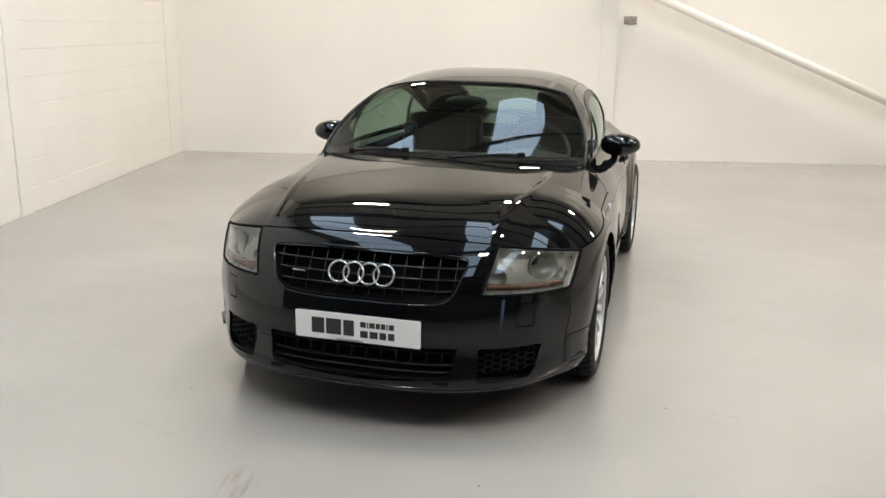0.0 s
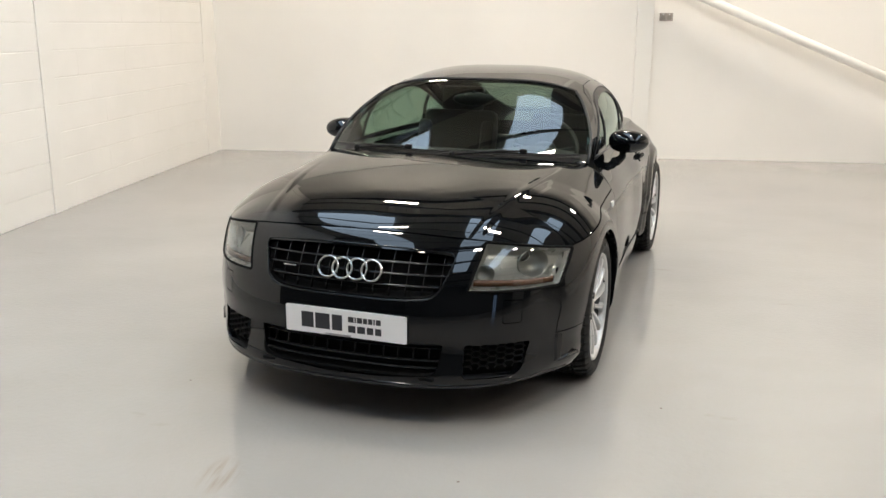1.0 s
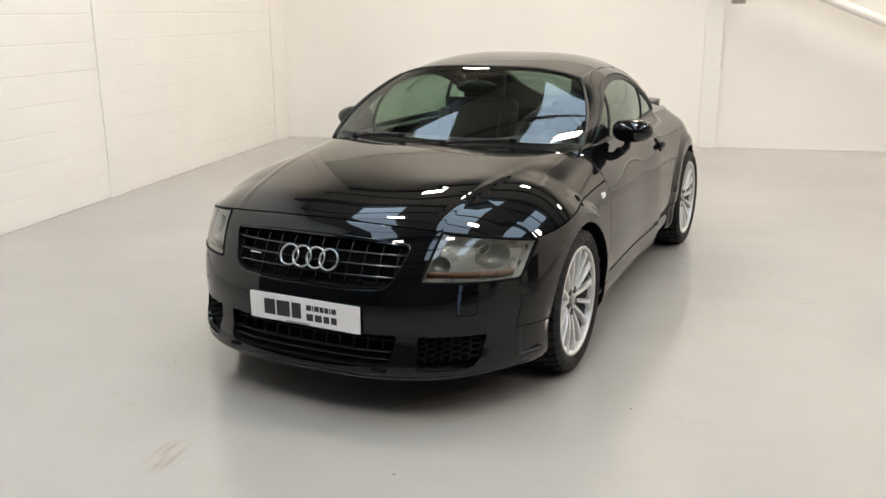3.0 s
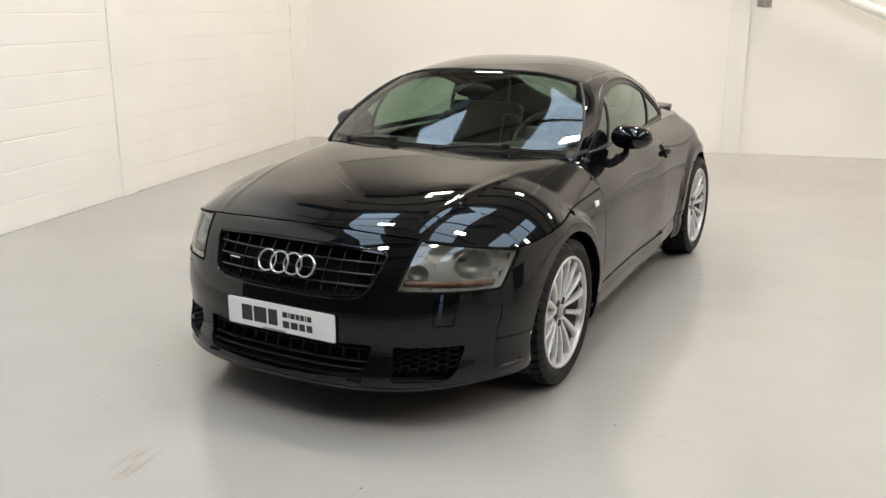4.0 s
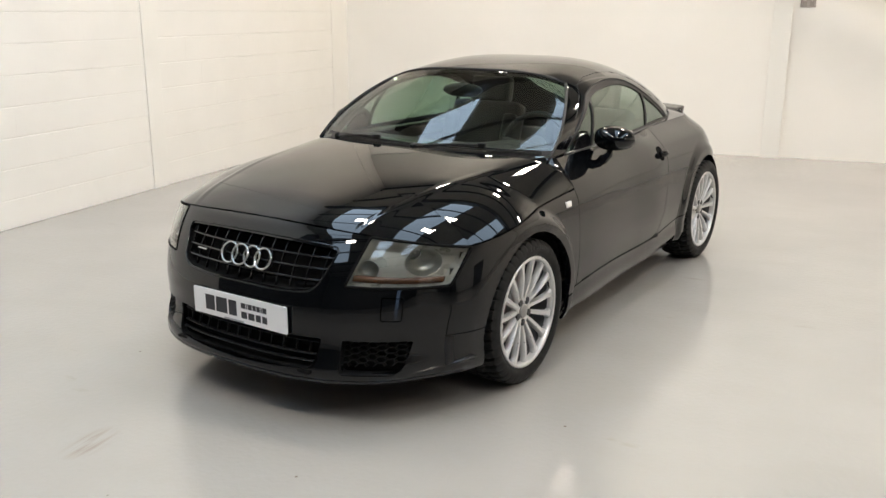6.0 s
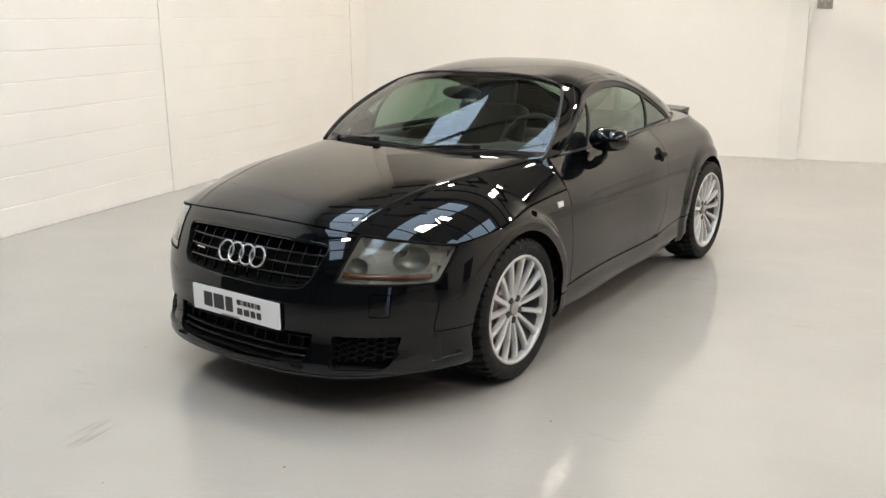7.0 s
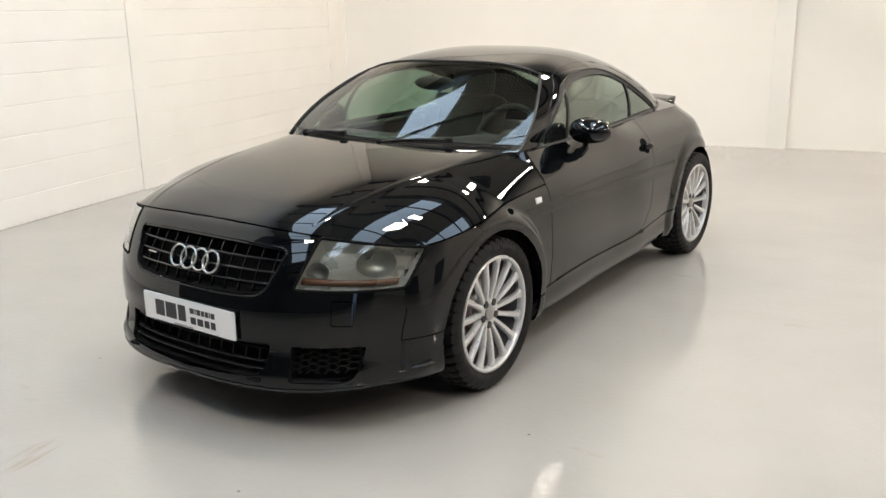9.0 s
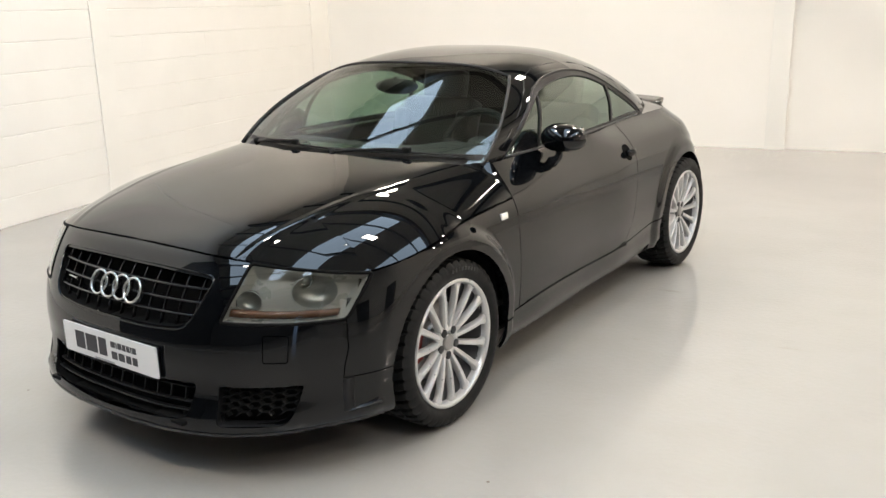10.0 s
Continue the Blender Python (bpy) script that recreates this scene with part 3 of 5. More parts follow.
hatch = part("rear_window", panel(shell, lambda y, q: dome_region(y, q) == "hatch", dome, 0.0, 0.0, on_ridge, 0), REARGLASS, car, "dark tinted rear window")
hatch.visible_shadow = False
bm = flat_grid(0, 1, 24, 0, 1, 24)
screen = part("windscreen", panel(bm, lambda k, h: True, screen_at, 0.0, 0.0, lambda k, h: k < 1e-4, 0), SCREEN, car, "raked windscreen with dark top edge")
screen.visible_shadow = False
# black band round the windscreen
bm = bmesh.new()
tube(bm, [screen_at(1, h / 16) + Vector((0.002, -0.004, 0.002)) for h in range(17)], 0.007, 6)
tube(bm, [Vector((-p.x, p.y, p.z)) for p in (screen_at(1, h / 16) + Vector((0.002, -0.004, 0.002)) for h in range(17))], 0.007, 6)
ring = [screen_at(k / 12, 1.0) + Vector((0, -0.003, 0.001)) for k in range(12, -1, -1)]
tube(bm, ring + [Vector((-p.x, p.y, p.z)) for p in ring[-2::-1]], 0.006, 6)
part("screen_seal", bm, SEAL, car)

# seams along the pillars and the roof's edges
for k in (1, -1):
    bm = bmesh.new()
    seam_at = [(0.535, 0.897), (0.66, 0.985), (0.80, 1.075), (0.92, 1.148), (1.0, 1.196), (1.12, 1.226), (1.3, 1.240), (1.5, 1.232), (1.7, 1.190), (1.9, 1.122), (2.1, 1.036), (2.3, 0.945)]
    tube(bm, [Vector((k * (p.x + 0.0005), p.y, p.z + 0.0005)) for p in (dome(y, q_of_z(y, z)) for y, z in seam_at)], 0.0022, 6)
    part("roof_seam", bm, SEAL, car)

# deck under the dome, from belt to belt, and the boot lid
bm = bmesh.new()
rows = []
for i in range(61):
    s = DOOR_F + (WB + LR - DOOR_F) * i / 60
    e = skin(s, BELT - 0.001)
    mz = BELT + 0.03 * smooth01(2.0, 2.8, e.y) * (1 - smooth01(2.85, 3.1, e.y))
    rows.append([bm.verts.new((e.x * k, e.y if s < WB else WB + (e.y - WB) * (1 - 0.10 * (1 - abs(k))), mz + (e.z - mz) * abs(k) ** 3)) for k in np.linspace(-1, 1, 21)])
for a, b in zip(rows, rows[1:]):
    for j in range(20):
        # the cabin's opening stays free
        if not (0.55 < a[j].co.y < 2.1 and 2 <= j <= 17):
            bm.faces.new((a[j], a[j + 1], b[j + 1], b[j]))
bmesh.ops.remove_doubles(bm, verts=bm.verts, dist=1e-4)
bmesh.ops.recalc_face_normals(bm, faces=bm.faces)
part("rear_deck", bm, PAINT, car)

# scuttle: black plastic between bonnet and windscreen
bm = bmesh.new()
rows = []
for j in range(25):
    k = -1 + j / 12
    a = bonnet_at(1.0, 1 - min(0.86, abs(k) * 0.86))
    p = Vector((math.copysign(a.x, k), a.y, a.z))
    b = screen_at(abs(k), 0.09)
    q = Vector((math.copysign(b.x, k), b.y, b.z))
    rows.append([bm.verts.new(p + Vector((0, -0.03, -0.025))), bm.verts.new(p + Vector((0, 0.02, -0.022))), bm.verts.new(q + Vector((0, 0, 0.002))), bm.verts.new(q + Vector((0, 0.01, -0.03)))])
for a, b in zip(rows, rows[1:]):
    for i in range(3):
        bm.faces.new((a[i], b[i], b[i + 1], a[i + 1]))
bmesh.ops.recalc_face_normals(bm, faces=bm.faces)
part("scuttle_panel", bm, WIPER, car, "black plastic scuttle panel")

# dark shell inside the skin: closes gaps, arches and underside
def inner(s, z):
    p = skin(s, z)
    return Vector((p.x * 0.965, p.y * 0.97 if p.y < 0 else p.y, p.z))


bm = flat_grid(-LF, WB + LR, 120, LIP + 0.01, BELT, 24)
bmesh.ops.delete(bm, geom=[f for f in bm.faces if math.hypot(skin(*f.calc_center_median().xy).y, f.calc_center_median().y - WR) < 0.39
                           or math.hypot(skin(*f.calc_center_median().xy).y - WB, f.calc_center_median().y - WR) < 0.39
                           or (f.calc_center_median().x < 0.487 and f.calc_center_median().y > edge_z(f.calc_center_median().x) - 0.03)
                           or region(*f.calc_center_median().xy) in ("lamp", "grille", "lower", "vent")], context="FACES")
part("inner_shell", panel(bm, lambda s, z: True, inner, 0, 0, lambda s, z: False, 0), LINER, car)
bm = bmesh.new()
box(bm, (1.05, 3.7, 0.02), (0, 1.15, 0.19), 0.005)
box(bm, (1.50, 1.62, 0.02), (0, 1.2145, 0.205), 0.005)
box(bm, (1.0, 0.30, 0.02), (0, -0.55, 0.205), 0.005)
part("underbody", bm, LINER, car)
for yc in (0.0, WB):
    for k in (1, -1):
        bm = bmesh.new()
        prof, steps = [(0.80, ARCH + 0.014), (0.70, 0.375), (0.52, 0.375), (0.50, 0.05)], 32
        rings = []
        for i in range(steps + 1):
            a = math.radians(-25 + 230 * i / steps)
            rings.append([bm.verts.new((k * x, yc + r * math.cos(a), WR + r * math.sin(a))) for x, r in prof])
        for a, b in zip(rings, rings[1:]):
            for i in range(len(prof) - 1):
                bm.faces.new((a[i], a[i + 1], b[i + 1], b[i]))
        part("wheel_liner", bm, LINER, car)


# ---- wheels ----
def make_wheel():
    """Axle along x, outer face towards +x, centre plane at x = 0."""
    bm = bmesh.new()
    R, rim = TYRE, 0.2415
    prof = [(-0.095, rim - 0.004), (-0.108, rim + 0.016), (-0.114, 0.274), (-0.108, 0.296), (-0.097, R - 0.006)]
    tread = list(np.linspace(-0.088, 0.088, 17))
    seg = 360
    rings = []
    for k in range(seg):
        a = k * math.tau / seg
        notch = 0.008 if (k + 6) % 8 < 2 else 0.0
        ring = [(u, r - (notch if i == 4 else 0)) for i, (u, r) in enumerate(prof)]
        for u in tread:
            crown = R - 0.004 * (u / 0.09) ** 2
            groove = any(abs(u - g) < 0.006 for g in (-0.033, 0.033))
            lateral = (k + int(abs(u) * 75)) % 8 < 2 and abs(u) > 0.008
            ring.append((u, crown - (0.011 if groove or lateral else 0)))
        for i, (u, r) in enumerate(prof[::-1]):
            ring.append((-u, r - (notch if i == 0 else 0)))
        rings.append([bm.verts.new((u, r * math.cos(a), r * math.sin(a))) for u, r in ring])
    for k in range(seg):
        a, b = rings[k], rings[(k + 1) % seg]
        for i in range(len(a) - 1):
            bm.faces.new((a[i], a[i + 1], b[i + 1], b[i]))
    bmesh.ops.recalc_face_normals(bm, faces=bm.faces)
    for e in bm.edges:
        if len(e.link_faces) == 2 and e.calc_face_angle(0) > 0.7:
            e.smooth = False
    tyre_me = mesh_of("tyre", bm, RUBBER)
    bm = bmesh.new()
    # rim: outer lip, well, back
    lathe(bm, [(0.092, 0.237), (0.100, 0.2385), (0.104, 0.236), (0.104, 0.2275), (0.099, 0.2235), (0.085, 0.221), (0.072, 0.219)], 96)
    bmesh.ops.recalc_face_normals(bm, faces=bm.faces)
    rim_me = mesh_of("rim", bm, SILVER)
    # one spoke
    bm = bmesh.new()
    n = 14
    secs = []
    for i in range(n + 1):
        u = i / n
        r = 0.040 + u * 0.190
        wid = 0.0085 + 0.0042 * u + 0.014 * smooth01(0.84, 1.0, u)
        x = 0.070 + 0.024 * u ** 1.5 + 0.010 * math.sin(u * math.pi)
        dep = 0.030 - 0.008 * u
        pts = [(-wid, -dep), (-wid, -0.008), (-wid * 0.62, -0.0015), (wid * 0.62, -0.0015), (wid, -0.008), (wid, -dep)]
        secs.append([bm.verts.new((x + d, w, r)) for w, d in pts])
    for a, b in zip(secs, secs[1:]):
        for j in range(6):
            bm.faces.new((a[j], a[(j + 1) % 6], b[(j + 1) % 6], b[j]))
    bm.faces.new(secs[0][::-1])
    bm.faces.new(secs[-1])
    bmesh.ops.recalc_face_normals(bm, faces=bm.faces)
    for e in bm.edges:
        if len(e.link_faces) == 2 and e.calc_face_angle(0) > 0.7 and abs(e.verts[0].co.z - e.verts[1].co.z) > 0.004:
            e.smooth = False
    spoke_me = mesh_of("spoke", bm, SILVER)
    bm = bmesh.new()
    lathe(bm, [(0.03, 0.001), (0.03, 0.070), (0.055, 0.072), (0.068, 0.066), (0.074, 0.050), (0.070, 0.034), (0.066, 0.033), (0.066, 0.001)], 48)
    bmesh.ops.recalc_face_normals(bm, faces=bm.faces)
    hub_me = mesh_of("hub", bm, SILVER)
    bm = bmesh.new()
    lathe(bm, [(0.066, 0.0305), (0.0765, 0.030), (0.0785, 0.027), (0.079, 0.0001)], 40)
    bmesh.ops.recalc_face_normals(bm, faces=bm.faces)
    cap_me = mesh_of("hub_cap", bm, material("grey_hub_cap", (0.30, 0.29, 0.28), 0.4, 0.4))
    bm = bmesh.new()
    lathe(bm, [(0.050, 0.0155), (0.0758, 0.0155), (0.0762, 0.0135), (0.0762, 0.0001)], 18)
    bmesh.ops.recalc_face_normals(bm, faces=bm.faces)
    bolt_me = mesh_of("wheel_bolt", bm, material("bolt_recess", (0.035, 0.035, 0.037), 0.45, 0.6))
    bm = bmesh.new()
    lathe(bm, [(-0.028, 0.075), (-0.004, 0.075), (-0.004, 0.156), (-0.028, 0.156), (-0.028, 0.075)], 64)
    lathe(bm, [(-0.004, 0.078), (0.03, 0.072), (0.03, 0.001)], 40)
    bmesh.ops.recalc_face_normals(bm, faces=bm.faces)
    disc_me = mesh_of("brake_disc", bm, STEEL)
    bm = bmesh.new()
    for i in range(9):
        a = math.radians(150 + 6 * i)
        box(bm, (0.062, 0.075, 0.019), (-0.004, 0.140 * math.cos(a), 0.140 * math.sin(a)), 0.003, pose(0, 0, 0, math.degrees(a)))
    cal_me = mesh_of("brake_caliper", bm, CALIPER, False)
    bm = bmesh.new()
    tube(bm, [(0.078, 0.0, 0.222), (0.088, 0.004, 0.205), (0.094, 0.006, 0.196)], 0.0042, 8)
    valve_me = mesh_of("valve", bm, SEAL)
    # inner barrel: shade behind the spokes is put into its darker colour
    bm = bmesh.new()
    lathe(bm, [(0.072, 0.219), (0.05, 0.213), (0.0, 0.20), (-0.07, 0.215), (-0.10, 0.232)], 72)
    bmesh.ops.recalc_face_normals(bm, faces=bm.faces)
    barrel_me = mesh_of("barrel", bm, material("shaded_barrel", (0.10, 0.10, 0.102), 0.5, 0.5))
    for me in (rim_me, spoke_me, barrel_me, valve_me):
        me.transform(Matrix.Diagonal((1, 1.022, 1.022, 1)))
    return barrel_me, tyre_me, rim_me, spoke_me, hub_me, cap_me, bolt_me, disc_me, cal_me, valve_me


WHEEL = make_wheel()


def sidewall_marks():
    """A short row of raised plain bars on the tyre's flank."""
    out = []
    for k, wide in enumerate((0.013, 0.013, 0.004, 0.013, 0.015, 0.012, 0.013, 0.009)):
        me = mesh_of("sidewall_mark", boxed((0.0022, wide, 0.013), (0, 0, 0), 0.0006, None, 1), MARK, False)
        out.append((me, pose(0, 0, 0, 4 - 4.1 * k) @ Matrix.Translation((0.1135, 0, 0.283))))
    return out


MARK = material("raised_rubber", (0.018, 0.018, 0.018), 0.5)
marks = sidewall_marks()


def put_wheel(x, y, side, turn, spin):
    barrel_me, tyre_me, rim_me, spoke_me, hub_me, cap_me, bolt_me, disc_me, cal_me, valve_me = WHEEL
    m = pose(x, y, WR, 0, 0, (0 if side > 0 else 180) + turn)
    w = piece("wheel", rim_me, car, m)
    tagged(w, "silver fifteen-spoke alloy wheel with a black low-profile tyre")
    piece("tyre", tyre_me, w)
    piece("barrel", barrel_me, w)
    for k in range(15):
        piece("spoke", spoke_me, w, pose(0, 0, 0, spin + 24 * k))
    piece("hub", hub_me, w)
    piece("hub_cap", cap_me, w)
    for k in range(5):
        a = math.radians(spin + 39 + 72 * k)
        piece("wheel_bolt", bolt_me, w, pose(0, 0.050 * math.cos(a), 0.050 * math.sin(a)))
    piece("brake_disc", disc_me, w)
    piece("brake_caliper", cal_me, w, pose(0, 0, 0, 0 if side > 0 else 0))
    if y < 1:
        for me, place in marks:
            piece("sidewall_mark", me, w, place)
    piece("valve", valve_me, w, pose(0, 0, 0, spin - 82))


for side in (1, -1):
    put_wheel(0.750 * side, 0.005, side, 0, 12)
    put_wheel(0.722 * side, WB, side, 0, 5)


# ---- front of the car ----
def front(x, z, inset=0.0):
    """A place on the nose at x and z, set back by inset."""
    p = skin(s_of_x(abs(x), z), z)
    return Vector((math.copysign(p.x, x), p.y + inset, z))


def reach(shape, z):
    """The largest x at height z inside an outline that spans the middle."""
    best = 0.0
    for i in range(1, 140):
        x = i * 0.005
        if inside(shape, s_of_x(x, z), z):
            best = x
    return best


def span(shape, x):
    zs = [0.2 + i * 0.0025 for i in range(220) if inside(shape, s_of_x(abs(x), 0.2 + i * 0.0025), 0.2 + i * 0.0025)]
    return (min(zs), max(zs)) if zs else None


def slat(z, xm, inset, deep, tall):
    """A level slat that follows the nose."""
    bm = bmesh.new()
    rows = []
    for i in range(33):
        x = -xm + 2 * xm * i / 32
        p = front(x, z, inset)
        rows.append([bm.verts.new(p + Vector((0, dy, dz))) for dy, dz in ((0.003, -tall / 2), (0, -tall / 4), (0, tall / 4), (0.003, tall / 2), (deep, tall / 2), (deep, -tall / 2))])
    for a, b in zip(rows, rows[1:]):
        for j in range(6):
            bm.faces.new((a[j], b[j], b[(j + 1) % 6], a[(j + 1) % 6]))
    bm.faces.new(rows[0][::-1])
    bm.faces.new(rows[-1])
    bmesh.ops.recalc_face_normals(bm, faces=bm.faces)
    return bm


def rib(x, z0, z1, inset, deep, wide):
    bm = bmesh.new()
    rows = []
    for i in range(9):
        z = z0 + (z1 - z0) * i / 8
        p = front(x, z, inset)
        rows.append([bm.verts.new(p + Vector((dx, dy, 0))) for dx, dy in ((-wide / 2, 0.002), (-wide / 4, 0), (wide / 4, 0), (wide / 2, 0.002), (wide / 2, deep), (-wide / 2, deep))])
    for a, b in zip(rows, rows[1:]):
        for j in range(6):
            bm.faces.new((a[j], a[(j + 1) % 6], b[(j + 1) % 6], b[j]))
    bm.faces.new(rows[0][::-1])
    bm.faces.new(rows[-1])
    bmesh.ops.recalc_face_normals(bm, faces=bm.faces)
    return bm


def grille(name, shape, levels, pitch, label, which, bar_inset, tall, low=0.0, high=1.0):
    fine = sheet.copy()
    back = panel(fine, lambda s, z: region(s, z) == which, lambda s, z: skin(s, z) + Vector((0, 0.10, 0)), 0, 0, lambda s, z: s < -LF + 1e-4, 0)
    ob = part(name, back, LINER, car, label)
    # the reveal between bumper and backing
    rim = [(max(q[0], -LF), q[1]) for q in shape]
    pts = [skin(*q) for q in rim]
    for sgn in (1, -1):
        bm = bmesh.new()
        a = [bm.verts.new((sgn * p.x, p.y + 0.001, p.z)) for p in pts]
        b = [bm.verts.new((sgn * p.x * 0.99, p.y + 0.102, p.z)) for p in pts]
        for i in range(len(a) - 1):
            bm.faces.new((a[i], a[i + 1], b[i + 1], b[i]) if sgn > 0 else (a[i], b[i], b[i + 1], a[i + 1]))
        part("reveal", bm, LINER, ob)
    for z in levels:
        part("slat", slat(z, reach(shape, z) - 0.001, bar_inset, 0.016, tall), GLOSSTRIM if which == "grille" else SATIN, ob)
    n = int(0.45 / pitch)
    for i in range(-n, n + 1):
        x = (i + 0.5) * pitch
        zz = span(shape, x)
        if zz and zz[1] - zz[0] > 0.02:
            part("rib", rib(x, max(low, zz[0]), min(high, zz[1]), bar_inset + 0.004, 0.012, 0.0042), GLOSSTRIM if which == "grille" else SATIN, ob)
    return ob


upper = grille("radiator_grille", GRILLE, (0.573, 0.613, 0.653), 0.0665, "gloss black radiator grille with square openings", "grille", 0.010, 0.0085)
lower = grille("lower_grille", LOWER, (0.262, 0.288, 0.335), 0.0605, "black lower intake grille under the number plate", "lower", 0.018, 0.005, 0.286, 0.336)
part("intake_floor", boxed((0.74, 0.17, 0.012), (0, -0.775, 0.228), 0.002), LINER, car)
part("intake_box", boxed((0.80, 0.03, 0.22), (0, -0.735, 0.30), 0.01), LINER, car)
# raised bead round the radiator grille
bm = bmesh.new()
for grow, rad in ((0.010, 0.0035),):
    bead = []
    cx, cz = s_of_x(0.0, 0.61), 0.612
    for s, z in GRILLE:
        if s > -LF + 0.002:
            d = Vector((s - (-LF + 0.35 if s > -LF + 0.35 else s), z - cz))
            d.normalize()
            bead.append(skin(s + d.x * grow, z + d.y * grow) + Vector((0, -0.0005, 0)))
    tube(bm, bead + [Vector((-p.x, p.y, p.z)) for p in bead[::-1]], rad, 8, True)
part("grille_bead", bm, PAINT, car)

# four chrome rings
bm_ring = bmesh.new()
lathe(bm_ring, [(-0.016, 0.0462), (0.0, 0.0462), (0.0032, 0.0448), (0.0042, 0.0418), (0.0034, 0.0388), (0.0, 0.0372), (-0.016, 0.0372), (-0.016, 0.0462)], 44)
bmesh.ops.transform(bm_ring, matrix=pose(0, 0, 0, 0, 0, -90), verts=bm_ring.verts)
bmesh.ops.recalc_face_normals(bm_ring, faces=bm_ring.faces)
for e in bm_ring.edges:
    if len(e.link_faces) == 2 and e.calc_face_angle(0) > 0.9:
        e.smooth = False
ring_me = mesh_of("emblem_ring", bm_ring, EMBLEM)
for i in range(4):
    x = -0.0955 + i * 0.0625
    p = front(x, 0.622, -0.008 if i % 2 else -0.005)
    r = piece("emblem_ring", ring_me, upper, pose(*p, -24, 0, 0))
    tagged(r, "chrome ring")
part("badge", boxed((0.060, 0.004, 0.006), front(-0.273, 0.608, 0.004), 0.002, pose(0, 0, 0, -24, 0, -8)), EMBLEM, upper, "small chrome badge")

# number plate with plain bars for its print
bm = bmesh.new()
outline = rounded([(-0.26, 0.357), (0.26, 0.357), (0.26, 0.468), (-0.26, 0.468)], 0.008, 4)
face = bm.faces.new([bm.verts.new((x, -0.850, z)) for x, z in outline])
for v in [g for g in bmesh.ops.extrude_face_region(bm, geom=[face])["geom"] if isinstance(g, bmesh.types.BMVert)]:
    v.co.y = -0.844
bmesh.ops.recalc_face_normals(bm, faces=bm.faces)
bmesh.ops.bevel(bm, geom=[e for e in bm.edges if abs(e.verts[0].co.y - e.verts[1].co.y) < 1e-6], offset=0.0008, segments=1, affect="EDGES")
plate = part("number_plate", bm, PLATE, car, "white plate with dark plain bars", False)
part("plate_holder", boxed((0.50, 0.02, 0.10), (0, -0.838, 0.4125), 0.003), TRIM, car)


def plate_bar(x0, x1, z0, z1):
    part("print_bar", boxed((x1 - x0, 0.0012, z1 - z0), ((x0 + x1) / 2, -0.8504, 0.4125 + (z0 + z1) / 2), 0), INK, plate, smooth=False)


for x0, x1 in ((-0.190, -0.137), (-0.129, -0.066), (-0.056, -0.012)):
    plate_bar(x0, x1, -0.032, 0.032)
x0 = 0.014
for wid in (0.024, 0.006, 0.022, 0.018, 0.018, 0.006, 0.021):
    plate_bar(x0, x0 + wid, 0.008, 0.030)
    x0 += wid + 0.004
x0 = 0.014
for wid in (0.031, 0.033, 0.027, 0.026):
    plate_bar(x0, x0 + wid, -0.034, -0.006)
    x0 += wid + 0.008
part("dealer_strip", boxed((0.11, 0.0012, 0.007), (-0.03, -0.8504, 0.4125 - 0.0505)), material("grey_print", (0.25, 0.25, 0.26), 0.4), plate, smooth=False)

# honeycomb vents
for sgn in (1, -1):
    back = panel(sheet, lambda s, z: region(s, z) == "vent", lambda s, z: skin(s, z) + Vector((-0.02, 0.05, 0)), 0, 0, None, sgn)
    vent = part("side_vent", back, LINER, car, "black honeycomb side vent in the bumper")
    bm = bmesh.new()
    rim = [skin(*q) for q in VENT]
    a = [bm.verts.new((sgn * p.x, p.y + 0.001, p.z)) for p in rim]
    b = [bm.verts.new((sgn * (p.x - 0.02), p.y + 0.055, p.z)) for p in rim]
    for i in range(len(a)):
        j = (i + 1) % len(a)
        bm.faces.new((a[i], a[j], b[j], b[i]) if sgn > 0 else (a[i], b[i], b[j], a[j]))
    part("reveal", bm, TRIM, vent)
    bm = bmesh.new()
    R, done = 0.0165, set()
    for i in range(-2, 16):
        for j in range(-2, 10):
            cx, cz = 0.45 + i * R * 1.5 * 1.15, 0.245 + (j + 0.5 * (i % 2)) * R * math.sqrt(3) * 0.80
            ring = [(cx + 1.15 * R * math.cos(k * math.pi / 3), cz + 0.80 * R * math.sin(k * math.pi / 3)) for k in range(6)]
            for k in range(6):
                p, q = ring[k], ring[(k + 1) % 6]
                mx, mz = (p[0] + q[0]) / 2, (p[1] + q[1]) / 2
                key = (round(mx, 3), round(mz, 3))
                if key in done or mx > 0.8 or mz < 0.262 or not inside(VENT, s_of_x(mx, mz), mz):
                    continue
                done.add(key)
                P, Q = front(p[0] * sgn, p[1], 0.016), front(q[0] * sgn, q[1], 0.016)
                d = (Q - P).normalized()
                n = d.cross(Vector((0, 1, 0))).normalized() * 0.0012
                vs = [bm.verts.new(c) for c in (P - n, P + n, Q + n, Q - n, P - n + Vector((0, 0.02, 0)), P + n + Vector((0, 0.02, 0)), Q + n + Vector((0, 0.02, 0)), Q - n + Vector((0, 0.02, 0)))]
                for f in ((0, 1, 2, 3), (0, 4, 5, 1), (3, 2, 6, 7), (1, 5, 6, 2), (0, 3, 7, 4)):
                    bm.faces.new([vs[t] for t in f])
    bmesh.ops.recalc_face_normals(bm, faces=bm.faces)
    part("honeycomb", bm, WIPER, vent, smooth=False)

# headlamps
lamp_poly = [Vector((s, z)) for s, z in LAMP]


